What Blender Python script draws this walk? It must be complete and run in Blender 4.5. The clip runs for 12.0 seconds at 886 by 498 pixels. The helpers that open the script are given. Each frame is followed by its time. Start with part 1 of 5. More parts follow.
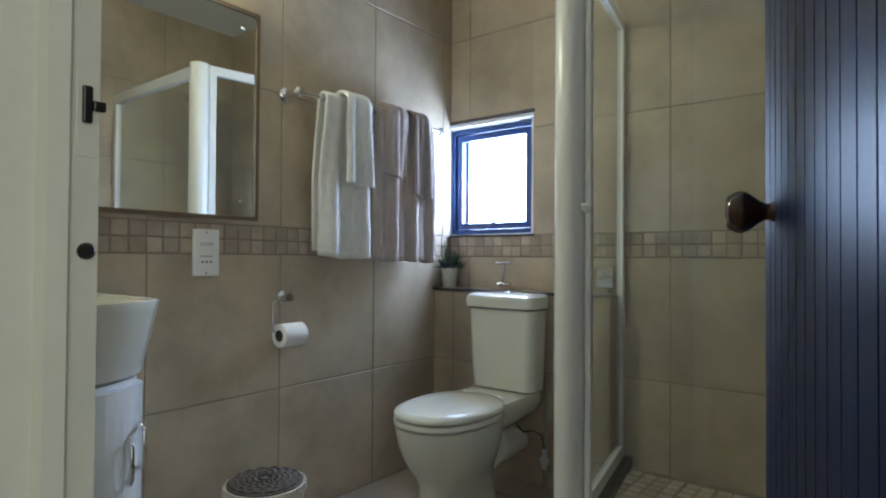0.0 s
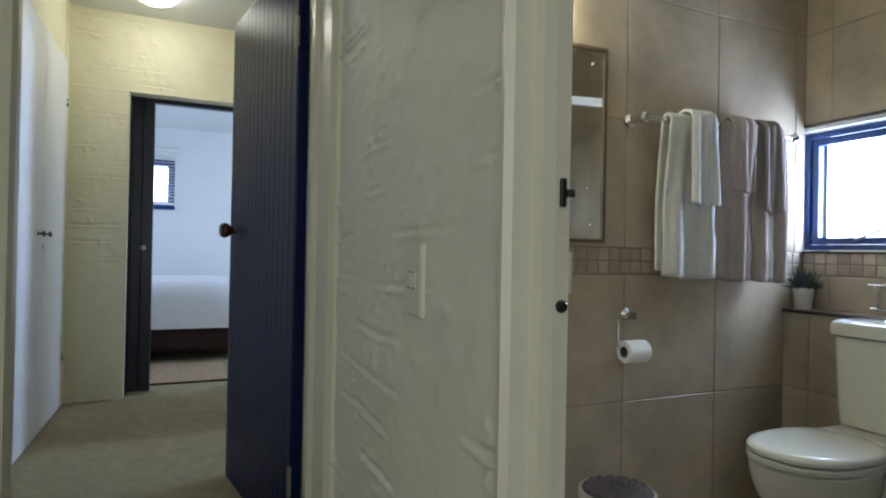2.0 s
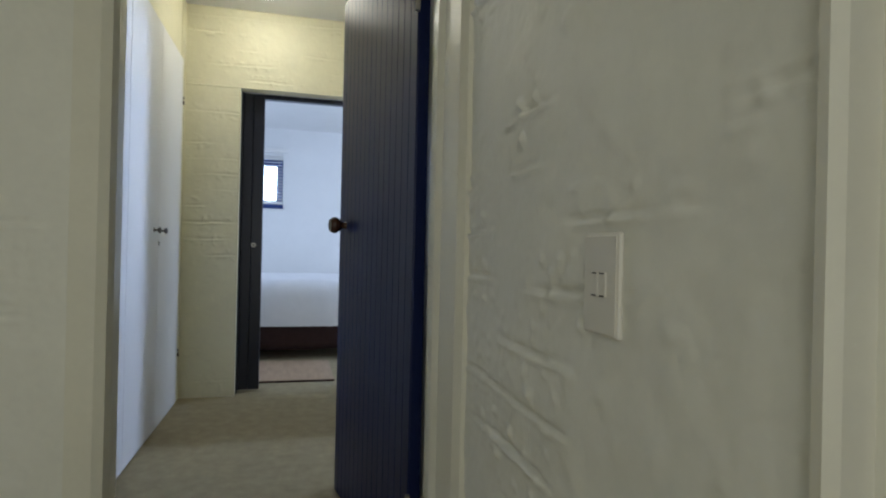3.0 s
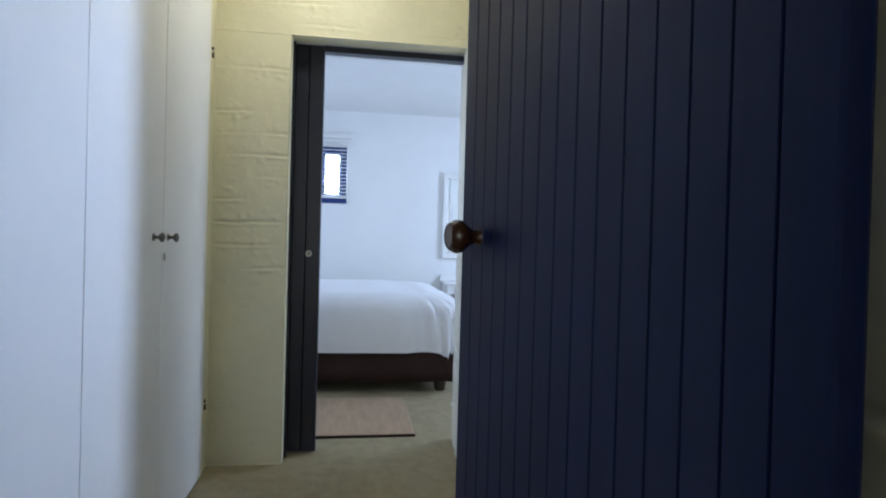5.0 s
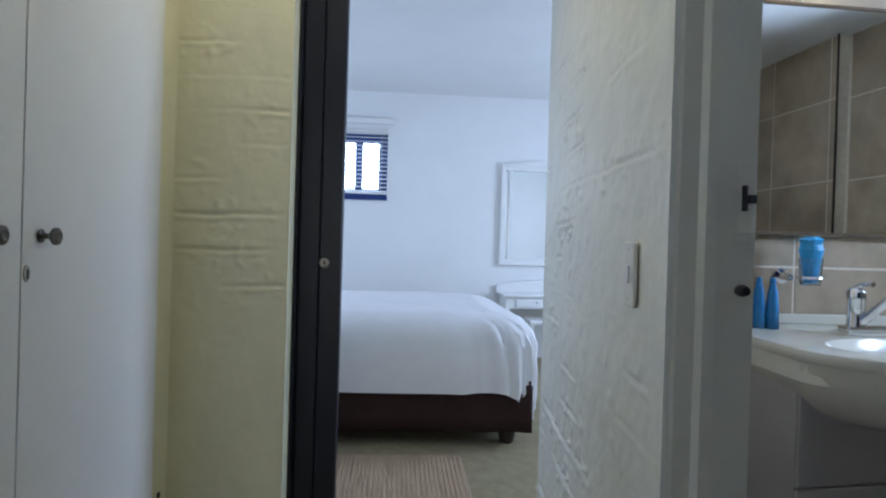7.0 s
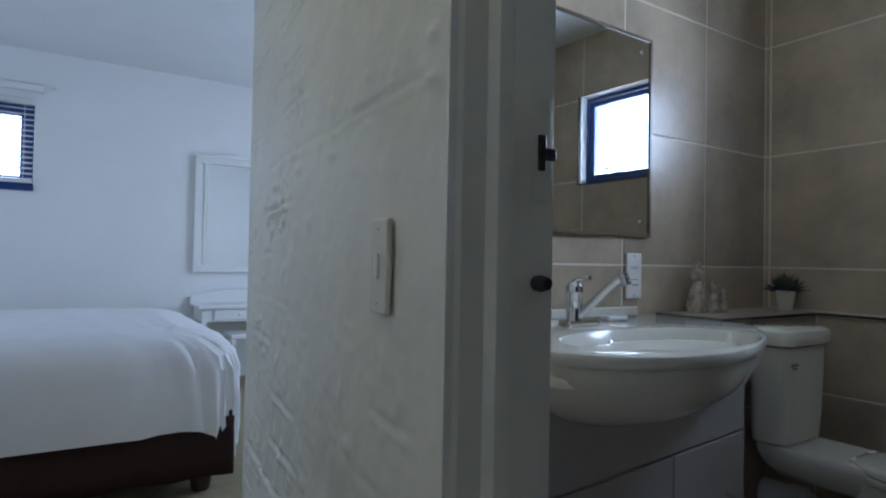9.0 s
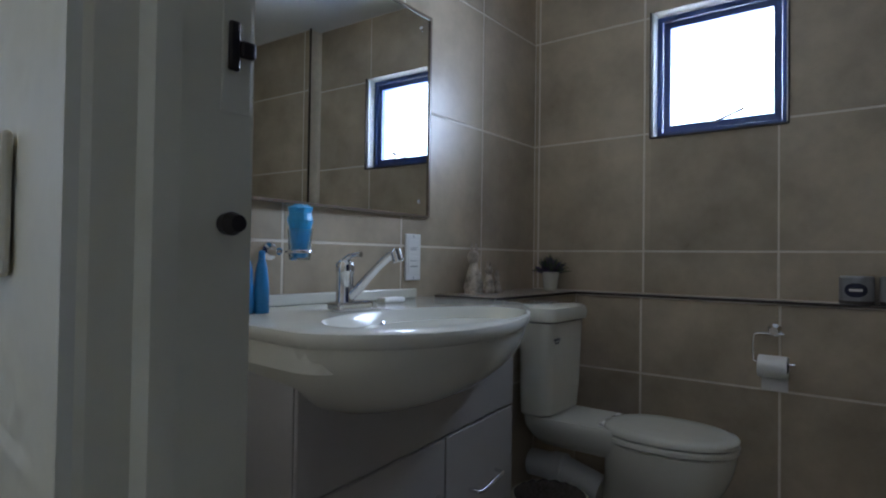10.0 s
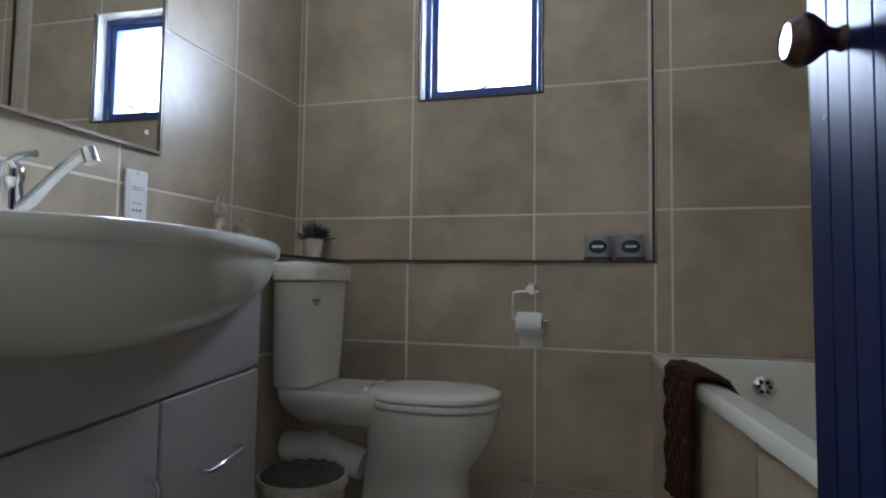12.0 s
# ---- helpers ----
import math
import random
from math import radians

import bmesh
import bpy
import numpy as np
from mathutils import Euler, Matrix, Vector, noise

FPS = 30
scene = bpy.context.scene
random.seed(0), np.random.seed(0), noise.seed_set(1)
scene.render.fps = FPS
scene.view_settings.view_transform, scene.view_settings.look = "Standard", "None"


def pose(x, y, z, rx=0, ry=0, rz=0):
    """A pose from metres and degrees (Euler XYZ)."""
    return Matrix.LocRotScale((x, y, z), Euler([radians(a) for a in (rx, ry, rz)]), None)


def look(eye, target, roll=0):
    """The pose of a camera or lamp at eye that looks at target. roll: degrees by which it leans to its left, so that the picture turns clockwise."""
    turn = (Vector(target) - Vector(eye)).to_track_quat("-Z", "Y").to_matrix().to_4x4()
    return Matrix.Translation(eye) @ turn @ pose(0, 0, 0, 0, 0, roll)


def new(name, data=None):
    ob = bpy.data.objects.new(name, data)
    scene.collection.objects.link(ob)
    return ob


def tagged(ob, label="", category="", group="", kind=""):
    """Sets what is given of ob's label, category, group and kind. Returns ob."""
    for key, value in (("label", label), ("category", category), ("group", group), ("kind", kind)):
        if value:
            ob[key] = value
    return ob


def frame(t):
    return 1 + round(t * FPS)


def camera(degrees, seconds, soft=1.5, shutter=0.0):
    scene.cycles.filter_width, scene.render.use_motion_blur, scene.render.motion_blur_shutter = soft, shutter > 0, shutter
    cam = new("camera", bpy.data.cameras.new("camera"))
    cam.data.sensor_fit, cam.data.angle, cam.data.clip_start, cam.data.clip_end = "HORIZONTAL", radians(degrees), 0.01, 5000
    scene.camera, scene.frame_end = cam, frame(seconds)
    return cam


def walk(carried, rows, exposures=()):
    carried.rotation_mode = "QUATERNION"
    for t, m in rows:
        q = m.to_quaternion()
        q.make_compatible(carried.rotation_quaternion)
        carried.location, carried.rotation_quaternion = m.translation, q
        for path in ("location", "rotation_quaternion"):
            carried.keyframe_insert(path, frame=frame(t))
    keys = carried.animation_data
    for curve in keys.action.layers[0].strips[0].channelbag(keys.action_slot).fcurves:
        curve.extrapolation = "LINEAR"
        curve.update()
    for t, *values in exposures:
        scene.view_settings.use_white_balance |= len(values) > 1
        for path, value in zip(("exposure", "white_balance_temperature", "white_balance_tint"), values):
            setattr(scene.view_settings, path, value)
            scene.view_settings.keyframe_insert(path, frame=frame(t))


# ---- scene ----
SCALE = 1.035   # the plan below is drawn a little small; the whole house is enlarged by this at the end
cam = camera(74.7, 12.0, soft=2.1)

PATH = [
    (0, (1.747, 0.192, 0.949), (0.517, 1.769, 0.981), 0.4),
    (0.5, (1.775, 0.127, 0.98), (0.368, 1.548, 1.008), 0.5),
    (1, (1.789, 0.077, 1.002), (0.211, 1.304, 1.025), 0.7),
    (1.5, (1.774, 0.022, 1.02), (0.047, 1.032, 1.038), 0.9),
    (2, (1.731, -0.025, 1.025), (-0.101, 0.777, 1.038), 1.1),
    (2.5, (1.603, -0.038, 1.027), (-0.293, 0.6, 1.035), 1.2),
    (3, (1.409, -0.034, 1.014), (-0.529, 0.459, 1.018), 1.3),
    (3.5, (1.137, -0.085, 1.033), (-0.821, 0.326, 1.031), 1.5),
    (5.3, (-0.013, -0.075, 1.093), (-1.995, 0.195, 1.076), 1.7),
    (5.5, (-0.126, -0.057, 1.092), (-2.11, 0.193, 1.078), 1.8),
    (6, (-0.413, -0.024, 1.085), (-2.402, 0.179, 1.071), 1.6),
    (6.5, (-0.671, -0.064, 1.085), (-2.665, 0.091, 1.073), 1.7),
    (6.7, (-0.766, -0.075, 1.09), (-2.761, 0.071, 1.078), 1.7),
    (8.3, (-1.195, 0.006, 1.074), (-3.113, 0.57, 1.089), 1.8),
    (8.5, (-1.234, 0.012, 1.07), (-3.096, 0.741, 1.095), 1.6),
    (9, (-1.289, 0.033, 1.055), (-2.97, 1.115, 1.095), 1.1),
    (9.5, (-1.308, 0.099, 1.037), (-2.776, 1.457, 1.08), 0.7),
    (10, (-1.35, 0.212, 1.004), (-2.574, 1.793, 1.039), 0.8),
    (10.5, (-1.359, 0.306, 0.945), (-2.339, 2.049, 0.992), 1.2),
    (11, (-1.385, 0.378, 0.873), (-2.165, 2.218, 0.942), 1.0),
    (11.5, (-1.398, 0.434, 0.806), (-2.038, 2.326, 0.903), 0.9),
    (12, (-1.408, 0.461, 0.772), (-1.96, 2.379, 0.886), 0.8),
]
walk(cam, [(t, look(SCALE * Vector(eye), SCALE * Vector(target), roll)) for t, eye, target, roll in PATH],
     [(0, 0.10, 5450, 7), (1.0, 0.0, 5500, 8), (1.6, -0.09, 5600, 8), (2.5, -0.10, 5750, 9), (3.5, -0.04, 5800, 10), (5.5, 0.1, 5700, 9), (6.7, 0.0, 5700, 9), (8.5, -0.60, 5700, 8), (9.5, -0.80, 5750, 9), (10.5, -0.56, 5950, 10), (12, 0.06, 6080, 10)])

# ---- light and exposure ----
world = bpy.data.worlds.new("world")
scene.world = world
world.use_nodes = True
wn = world.node_tree.nodes
sky = wn.new("ShaderNodeTexSky")
sky.sky_type, sky.sun_disc = "NISHITA", False
sky.sun_elevation, sky.sun_rotation = radians(48), radians(200)
world.node_tree.links.new(sky.outputs[0], wn["Background"].inputs[0])
wn["Background"].inputs[1].default_value = 0.1


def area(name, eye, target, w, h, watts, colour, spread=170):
    """Daylight that enters at an opening; the lobby's opening is added."""
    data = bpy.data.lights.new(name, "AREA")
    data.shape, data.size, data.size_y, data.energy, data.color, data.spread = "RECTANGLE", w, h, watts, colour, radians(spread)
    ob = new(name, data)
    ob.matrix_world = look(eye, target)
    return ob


DAY = (0.66, 0.77, 1.0)
area("daylight_bath_one", (0.205, 2.66, 1.34), (0.205, 1.0, 1.34), 0.42, 0.50, 22, DAY)
area("daylight_bath_two", (-1.94, 3.12, 1.84), (-1.94, 0.0, 1.84), 0.54, 0.58, 54, DAY, 115)
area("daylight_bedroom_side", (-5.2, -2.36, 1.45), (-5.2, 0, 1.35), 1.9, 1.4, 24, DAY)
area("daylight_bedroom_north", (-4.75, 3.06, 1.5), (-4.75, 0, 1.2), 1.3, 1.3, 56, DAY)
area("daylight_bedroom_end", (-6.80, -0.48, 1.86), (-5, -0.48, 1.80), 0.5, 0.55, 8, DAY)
# warm fill lamp added at an unseen east opening to light the lobby
area("added_light_lobby", (3.06, -0.55, 1.35), (0, -0.45, 1.2), 0.95, 1.9, 12.5, (1.0, 0.93, 0.74))

# ---- materials ----


def material(name, colour, rough=0.5, metal=0.0, scale=8.0, vary=0.12, bump=0.0, bump_scale=60.0, tint=None, random_piece=0.0, coat=0.0,
             stretch=(1, 1, 1), spec=0.5, grain=0.35):
    """Procedural surface: a base colour mottled at two scales, with fine relief and uneven gloss."""
    m = bpy.data.materials.new(name)
    m.use_nodes = True
    n, l = m.node_tree.nodes, m.node_tree.links
    b = n["Principled BSDF"]
    b.inputs["Metallic"].default_value = metal
    b.inputs["Coat Weight"].default_value = coat
    b.inputs["Specular IOR Level"].default_value = spec
    co = n.new("ShaderNodeTexCoord")
    geo = n.new("ShaderNodeNewGeometry")
    mp = n.new("ShaderNodeMapping")
    mp.inputs["Scale"].default_value = stretch
    l.new(geo.outputs["Position"], mp.inputs[0])
    big = n.new("ShaderNodeTexNoise")
    big.inputs["Scale"].default_value, big.inputs["Detail"].default_value, big.inputs["Roughness"].default_value = scale, 6, 0.6
    fine = n.new("ShaderNodeTexNoise")
    fine.inputs["Scale"].default_value, fine.inputs["Detail"].default_value = scale * 11, 4
    l.new(mp.outputs[0], big.inputs[0])
    l.new(mp.outputs[0], fine.inputs[0])
    add = n.new("ShaderNodeMath")
    add.operation = "MULTIPLY_ADD"
    add.inputs[1].default_value = grain
    l.new(fine.outputs[0], add.inputs[0])
    l.new(big.outputs[0], add.inputs[2])
    ramp = n.new("ShaderNodeMapRange")
    ramp.inputs[1].default_value, ramp.inputs[2].default_value = 0.29 + 0.26 * grain, 0.71 + 0.77 * grain
    l.new(add.outputs[0], ramp.inputs[0])
    mix = n.new("ShaderNodeMix")
    mix.data_type = "RGBA"
    dark = [c * (1 - vary) for c in colour] if tint is None else tint
    light = [min(1, c * (1 + vary)) for c in colour]
    mix.inputs[6].default_value, mix.inputs[7].default_value = (*dark, 1), (*light, 1)
    l.new(ramp.outputs[0], mix.inputs[0])
    out = mix.outputs[2]
    if random_piece:
        info = n.new("ShaderNodeObjectInfo")
        rr = n.new("ShaderNodeMapRange")
        rr.inputs[3].default_value, rr.inputs[4].default_value = 1 - random_piece, 1 + random_piece
        l.new(info.outputs["Random"], rr.inputs[0])
        hsv = n.new("ShaderNodeHueSaturation")
        l.new(rr.outputs[0], hsv.inputs["Value"])
        l.new(out, hsv.inputs["Color"])
        out = hsv.outputs[0]
    l.new(out, b.inputs["Base Color"])
    rg = n.new("ShaderNodeMapRange")
    rg.inputs[3].default_value, rg.inputs[4].default_value = max(0.02, rough * 0.8), min(1, rough * 1.2)
    l.new(big.outputs[0], rg.inputs[0])
    l.new(rg.outputs[0], b.inputs["Roughness"])
    if bump:
        bt = n.new("ShaderNodeTexNoise")
        bt.inputs["Scale"].default_value, bt.inputs["Detail"].default_value = bump_scale, 5
        l.new(mp.outputs[0], bt.inputs[0])
        bp = n.new("ShaderNodeBump")
        bp.inputs["Strength"].default_value, bp.inputs["Distance"].default_value = bump, 0.004
        l.new(bt.outputs[0], bp.inputs["Height"])
        l.new(bp.outputs[0], b.inputs["Normal"])
    return m


TILE = material("stone_look_tile", (0.442, 0.366, 0.264), 0.30, scale=3.2, vary=0.26, bump=0.04, bump_scale=14, random_piece=0.06, spec=0.28, grain=0.08)
MOSAIC = material("tumbled_mosaic", (0.40, 0.325, 0.24), 0.5, scale=18, vary=0.25, bump=0.3, bump_scale=120, random_piece=0.22)
GROUT = material("grout_bath_two", (0.72, 0.66, 0.56), 0.9, scale=30, vary=0.12, bump=0.2, bump_scale=300)
GROUT_DARK = material("grout_bath_one", (0.25, 0.205, 0.16), 0.9, scale=30, vary=0.15, bump=0.2, bump_scale=300)
FLOOR_TILE = material("floor_tile", (0.34, 0.285, 0.225), 0.3, scale=3.5, vary=0.15, bump=0.06, random_piece=0.04)
SLATE = material("slate_trim", (0.045, 0.035, 0.03), 0.6, scale=25, vary=0.3, bump=0.2)
PAINT = material("white_wall_paint", (0.80, 0.79, 0.70), 0.5, scale=5, vary=0.05, bump=0.10, bump_scale=70)
PAINT_SMOOTH = material("white_plaster", (0.82, 0.82, 0.80), 0.7, scale=3, vary=0.03, bump=0.12, bump_scale=60)
PAINT_CREAM = material("cream_wall_paint", (0.80, 0.765, 0.56), 0.5, scale=5, vary=0.06, bump=0.10, bump_scale=70)
CREAM = material("cream_gloss_paint", (0.77, 0.745, 0.62), 0.32, scale=6, vary=0.05, bump=0.06, bump_scale=30)
# off-white laminate, its colour darkened for the shade below the basin top
CABINET_SHADED = material("shaded_off_white_laminate", (0.44, 0.425, 0.405), 0.4, scale=4, vary=0.05, bump=0.03)
WHITE_BOARD = material("white_melamine", (0.86, 0.865, 0.88), 0.38, scale=2.5, vary=0.03, bump=0.02)
CEILING = material("ceiling_paint", (0.78, 0.78, 0.76), 0.85, scale=3, vary=0.03, bump=0.1, bump_scale=80)
CARPET = material("beige_carpet", (0.37, 0.315, 0.195), 0.95, scale=14, vary=0.2, bump=1.0, bump_scale=420, spec=0.1)
NAVY = material("navy_gloss_paint", (0.0080, 0.0138, 0.060), 0.36, scale=7, vary=0.25, bump=0.10, bump_scale=35, stretch=(1, 1, 0.12), spec=0.14)
NAVY_DARK = material("dark_navy_paint", (0.009, 0.011, 0.024), 0.35, scale=7, vary=0.25, bump=0.08, stretch=(1, 1, 0.12))
WOOD_KNOB = material("varnished_brown_wood", (0.055, 0.021, 0.011), 0.22, scale=25, vary=0.4, coat=0.35, stretch=(1, 1, 0.3))
CERAMIC = material("white_ceramic", (0.72, 0.705, 0.61), 0.10, scale=2, vary=0.02, coat=0.3)
CHROME = material("chrome", (0.75, 0.75, 0.76), 0.10, 1.0, scale=10, vary=0.04)
PEWTER = material("dark_pewter", (0.16, 0.15, 0.14), 0.35, 1.0, scale=40, vary=0.3)
BRASS_DARK = material("dark_lock_metal", (0.06, 0.05, 0.045), 0.4, 0.8, scale=40, vary=0.3)
STEEL = material("brushed_steel", (0.45, 0.43, 0.40), 0.3, 1.0, scale=30, vary=0.1)
PLASTIC = material("white_plastic", (0.80, 0.79, 0.76), 0.35, scale=5, vary=0.02)
IVORY = material("ivory_plastic", (0.74, 0.71, 0.62), 0.4, scale=5, vary=0.03)
WHITE_FRAME = material("white_powder_coat", (0.80, 0.80, 0.77), 0.25, scale=5, vary=0.03)
# dark frame paint, pushed bluer to carry the glare of the bright panes
WINDOW_GLARE_BLUE = material("glare_blue_window_frame", (0.016, 0.042, 0.17), 0.3, scale=9, vary=0.2)
PAPER = material("tissue_paper", (0.85, 0.84, 0.81), 0.95, scale=20, vary=0.04, bump=0.3, bump_scale=180)
CARD = material("cardboard", (0.10, 0.085, 0.07), 0.9, scale=20, vary=0.2)
TOWEL_WHITE = material("white_terry", (0.86, 0.85, 0.81), 0.95, scale=30, vary=0.08, bump=1.0, bump_scale=520, spec=0.1)
TOWEL_TAUPE = material("taupe_terry", (0.52, 0.44, 0.385), 0.95, scale=30, vary=0.12, bump=1.0, bump_scale=520, spec=0.1)
TOWEL_GREY = material("grey_brown_terry", (0.36, 0.305, 0.275), 0.95, scale=30, vary=0.12, bump=1.0, bump_scale=520, spec=0.1)
LINEN = material("white_bed_linen", (0.80, 0.79, 0.78), 0.85, scale=8, vary=0.04, bump=0.4, bump_scale=240)
BROWN_CLOTH = material("dark_brown_cloth", (0.045, 0.026, 0.022), 0.95, scale=20, vary=0.2, bump=0.5, bump_scale=300, spec=0.1)
BATH_MAT = material("brown_bath_mat", (0.050, 0.020, 0.016), 0.95, scale=50, vary=0.35, bump=1.0, bump_scale=200, spec=0.1)
MAT_BOBBLE = material("brown_bobble", (0.105, 0.058, 0.047), 0.95, scale=50, vary=0.35, bump=0.8, bump_scale=300, spec=0.1)
RUG = material("straw_rug", (0.46, 0.335, 0.22), 0.95, scale=30, vary=0.18, bump=0.8, bump_scale=260, stretch=(0.2, 1, 1))
DARK_WOOD = material("dark_wood_leg", (0.030, 0.018, 0.014), 0.4, scale=20, vary=0.3)
WICKER = material("woven_wicker", (0.52, 0.47, 0.38), 0.8, scale=60, vary=0.3, bump=0.6, bump_scale=200)
WICKER_DARK = material("dark_woven_lid", (0.060, 0.046, 0.034), 0.75, scale=60, vary=0.5, bump=0.8, bump_scale=160)
LEAF = material("green_leaf", (0.055, 0.095, 0.035), 0.5, scale=40, vary=0.4)
LAVENDER = material("purple_flower", (0.10, 0.075, 0.17), 0.8, scale=60, vary=0.35)
SOIL = material("dark_soil", (0.03, 0.022, 0.016), 1.0, scale=60, vary=0.4)
BLUE_BOTTLE = material("blue_bottle_plastic", (0.030, 0.20, 0.46), 0.3, scale=20, vary=0.1)
BLUE_CAP = material("bright_blue_wrap", (0.05, 0.36, 0.70), 0.4, scale=30, vary=0.2)
STONE_FIG = material("grey_cream_stoneware", (0.46, 0.40, 0.32), 0.6, scale=30, vary=0.75, bump=0.2)
FIG_DARK = material("dark_spot_glaze", (0.06, 0.05, 0.045), 0.5, scale=40, vary=0.3)
GREY_WRAP = material("grey_roll_wrapper", (0.33, 0.335, 0.35), 0.4, scale=30, vary=0.15, bump=0.3, bump_scale=90)
NAVY_PRINT = material("navy_print", (0.010, 0.013, 0.045), 0.5, scale=30, vary=0.1)
INK = material("grey_print", (0.16, 0.16, 0.17), 0.6, scale=30, vary=0.1)
RUBBER = material("grey_seal", (0.25, 0.25, 0.24), 0.6, scale=20, vary=0.1)


def plain_mirror(name):
    m = bpy.data.materials.new(name)
    m.use_nodes = True
    b = m.node_tree.nodes["Principled BSDF"]
    b.inputs["Base Color"].default_value = (0.86, 0.88, 0.86, 1)
    b.inputs["Metallic"].default_value, b.inputs["Roughness"].default_value = 1.0, 0.0
    return m


def clear_glass(name, tint, rough=0.0, ior=1.45):
    m = bpy.data.materials.new(name)
    m.use_nodes = True
    b = m.node_tree.nodes["Principled BSDF"]
    b.inputs["Base Color"].default_value = (*tint, 1)
    b.inputs["Transmission Weight"].default_value = 1.0
    b.inputs["Roughness"].default_value, b.inputs["IOR"].default_value = rough, ior
    return m


def lamp_glass(name, colour, strength):
    m = bpy.data.materials.new(name)
    m.use_nodes = True
    b = m.node_tree.nodes["Principled BSDF"]
    b.inputs["Base Color"].default_value = (0.85, 0.83, 0.75, 1)
    b.inputs["Emission Color"].default_value = (*colour, 1)
    b.inputs["Emission Strength"].default_value = strength
    return m


MIRROR = plain_mirror("silvered_mirror")
GLASS = clear_glass("clear_glass", (0.95, 0.98, 0.96))
TUMBLER = clear_glass("frosted_tumbler", (0.80, 0.92, 0.98), 0.25)
LAMP_PASSAGE = lamp_glass("lit_opal_ceiling_glass", (1.0, 0.90, 0.68), 23.0)
LAMP_ONE = lamp_glass("lit_opal_glass", (1.0, 0.92, 0.60), 54.0)
LAMP_TWO = lamp_glass("dim_opal_glass", (1.0, 0.89, 0.56), 8.0)

# ---- building helpers ----


def part(name, bm, mat, parent=None, label="", smooth=False):
    """Link a bmesh as one mesh object, under a thing if given."""
    me = bpy.data.meshes.new(name)
    bm.normal_update()
    bm.to_mesh(me)
    bm.free()
    if smooth:
        me.polygons.foreach_set("use_smooth", [True] * len(me.polygons))
        me.set_sharp_from_angle(angle=radians(40))
    me.materials.append(mat)
    ob = new(name, me)
    if parent is not None:
        ob.parent = parent
    if label:
        ob["label"] = label
    return ob


def thing(name, label, category, at=(0, 0, 0), rz=0.0, group=""):
    ob = new(name)
    ob.matrix_world = pose(*at, 0, 0, rz)
    return tagged(ob, label, category, group)


def structure(ob, label="", category=""):
    return tagged(ob, label, category, "", "structure")


def box(bm, x0, x1, y0, y1, z0, z1, bevel=0.0, seg=2):
    vs = [bm.verts.new((x, y, z)) for x in (x0, x1) for y in (y0, y1) for z in (z0, z1)]
    fs = [bm.faces.new([vs[i] for i in q]) for q in ((0, 1, 3, 2), (4, 6, 7, 5), (0, 4, 5, 1), (2, 3, 7, 6), (0, 2, 6, 4), (1, 5, 7, 3))]
    if bevel:
        edges = {e for f in fs for e in f.edges}
        bmesh.ops.bevel(bm, geom=list(edges), offset=bevel, segments=seg, profile=0.5, affect="EDGES")
    return bm


def boxes(*rows, bevel=0.0):
    bm = bmesh.new()
    for r in rows:
        box(bm, *r, bevel=bevel)
    return bm


def loft(bm, rings, cap0=True, cap1=True, closed=True):
    """Skin a row of rings of equal count."""
    rows = [[bm.verts.new(p) for p in ring] for ring in rings]
    n = len(rows[0])
    for a, b in zip(rows, rows[1:]):
        for i in range(n if closed else n - 1):
            bm.faces.new((a[i], a[(i + 1) % n], b[(i + 1) % n], b[i]))
    if cap0 and closed:
        bm.faces.new(rows[0][::-1])
    if cap1 and closed:
        bm.faces.new(rows[-1])
    return bm


def lathe(profile, seg=32, bm=None, sx=1.0, sy=1.0, centre=(0, 0, 0)):
    """Turn a profile of (radius, z) about z."""
    bm = bm or bmesh.new()
    rings = [[(centre[0] + sx * r * math.cos(2 * math.pi * i / seg), centre[1] + sy * r * math.sin(2 * math.pi * i / seg), centre[2] + z)
              for i in range(seg)] for r, z in profile]
    return loft(bm, rings)


def tube(points, r, seg=12, bm=None, radii=None):
    """A round bar along a row of points."""
    bm = bm or bmesh.new()
    pts = [Vector(p) for p in points]
    rings = []
    side = None
    for i, p in enumerate(pts):
        d = (pts[min(i + 1, len(pts) - 1)] - pts[max(i - 1, 0)]).normalized()
        if side is None:
            side = d.orthogonal().normalized()
        side = (side - d * side.dot(d)).normalized()
        up = d.cross(side)
        rr = radii[i] if radii else r
        rings.append([p + rr * (math.cos(a) * side + math.sin(a) * up) for a in (2 * math.pi * k / seg for k in range(seg))])
    return loft(bm, rings)


def arc(cx, cy, cz, r, a0, a1, plane="xz", n=10):
    out = []
    for i in range(n + 1):
        a = radians(a0 + (a1 - a0) * i / n)
        c, s = r * math.cos(a), r * math.sin(a)
        out.append((cx + c, cy, cz + s) if plane == "xz" else (cx, cy + c, cz + s) if plane == "yz" else (cx + c, cy + s, cz))
    return out


def prism(bm, poly, z0, z1):
    """Raise a plan polygon."""
    return loft(bm, [[(x, y, z0) for x, y in poly], [(x, y, z1) for x, y in poly]])


def rounded(w, d, r, n=5):
    """A rounded rectangle's plan, w by d about the origin."""
    out = []
    for cx, cy, a in ((w / 2 - r, d / 2 - r, 0), (-w / 2 + r, d / 2 - r, 90), (-w / 2 + r, -d / 2 + r, 180), (w / 2 - r, -d / 2 + r, 270)):
        out += [(cx + r * math.cos(radians(a + 90 * i / n)), cy + r * math.sin(radians(a + 90 * i / n))) for i in range(n + 1)]
    return out


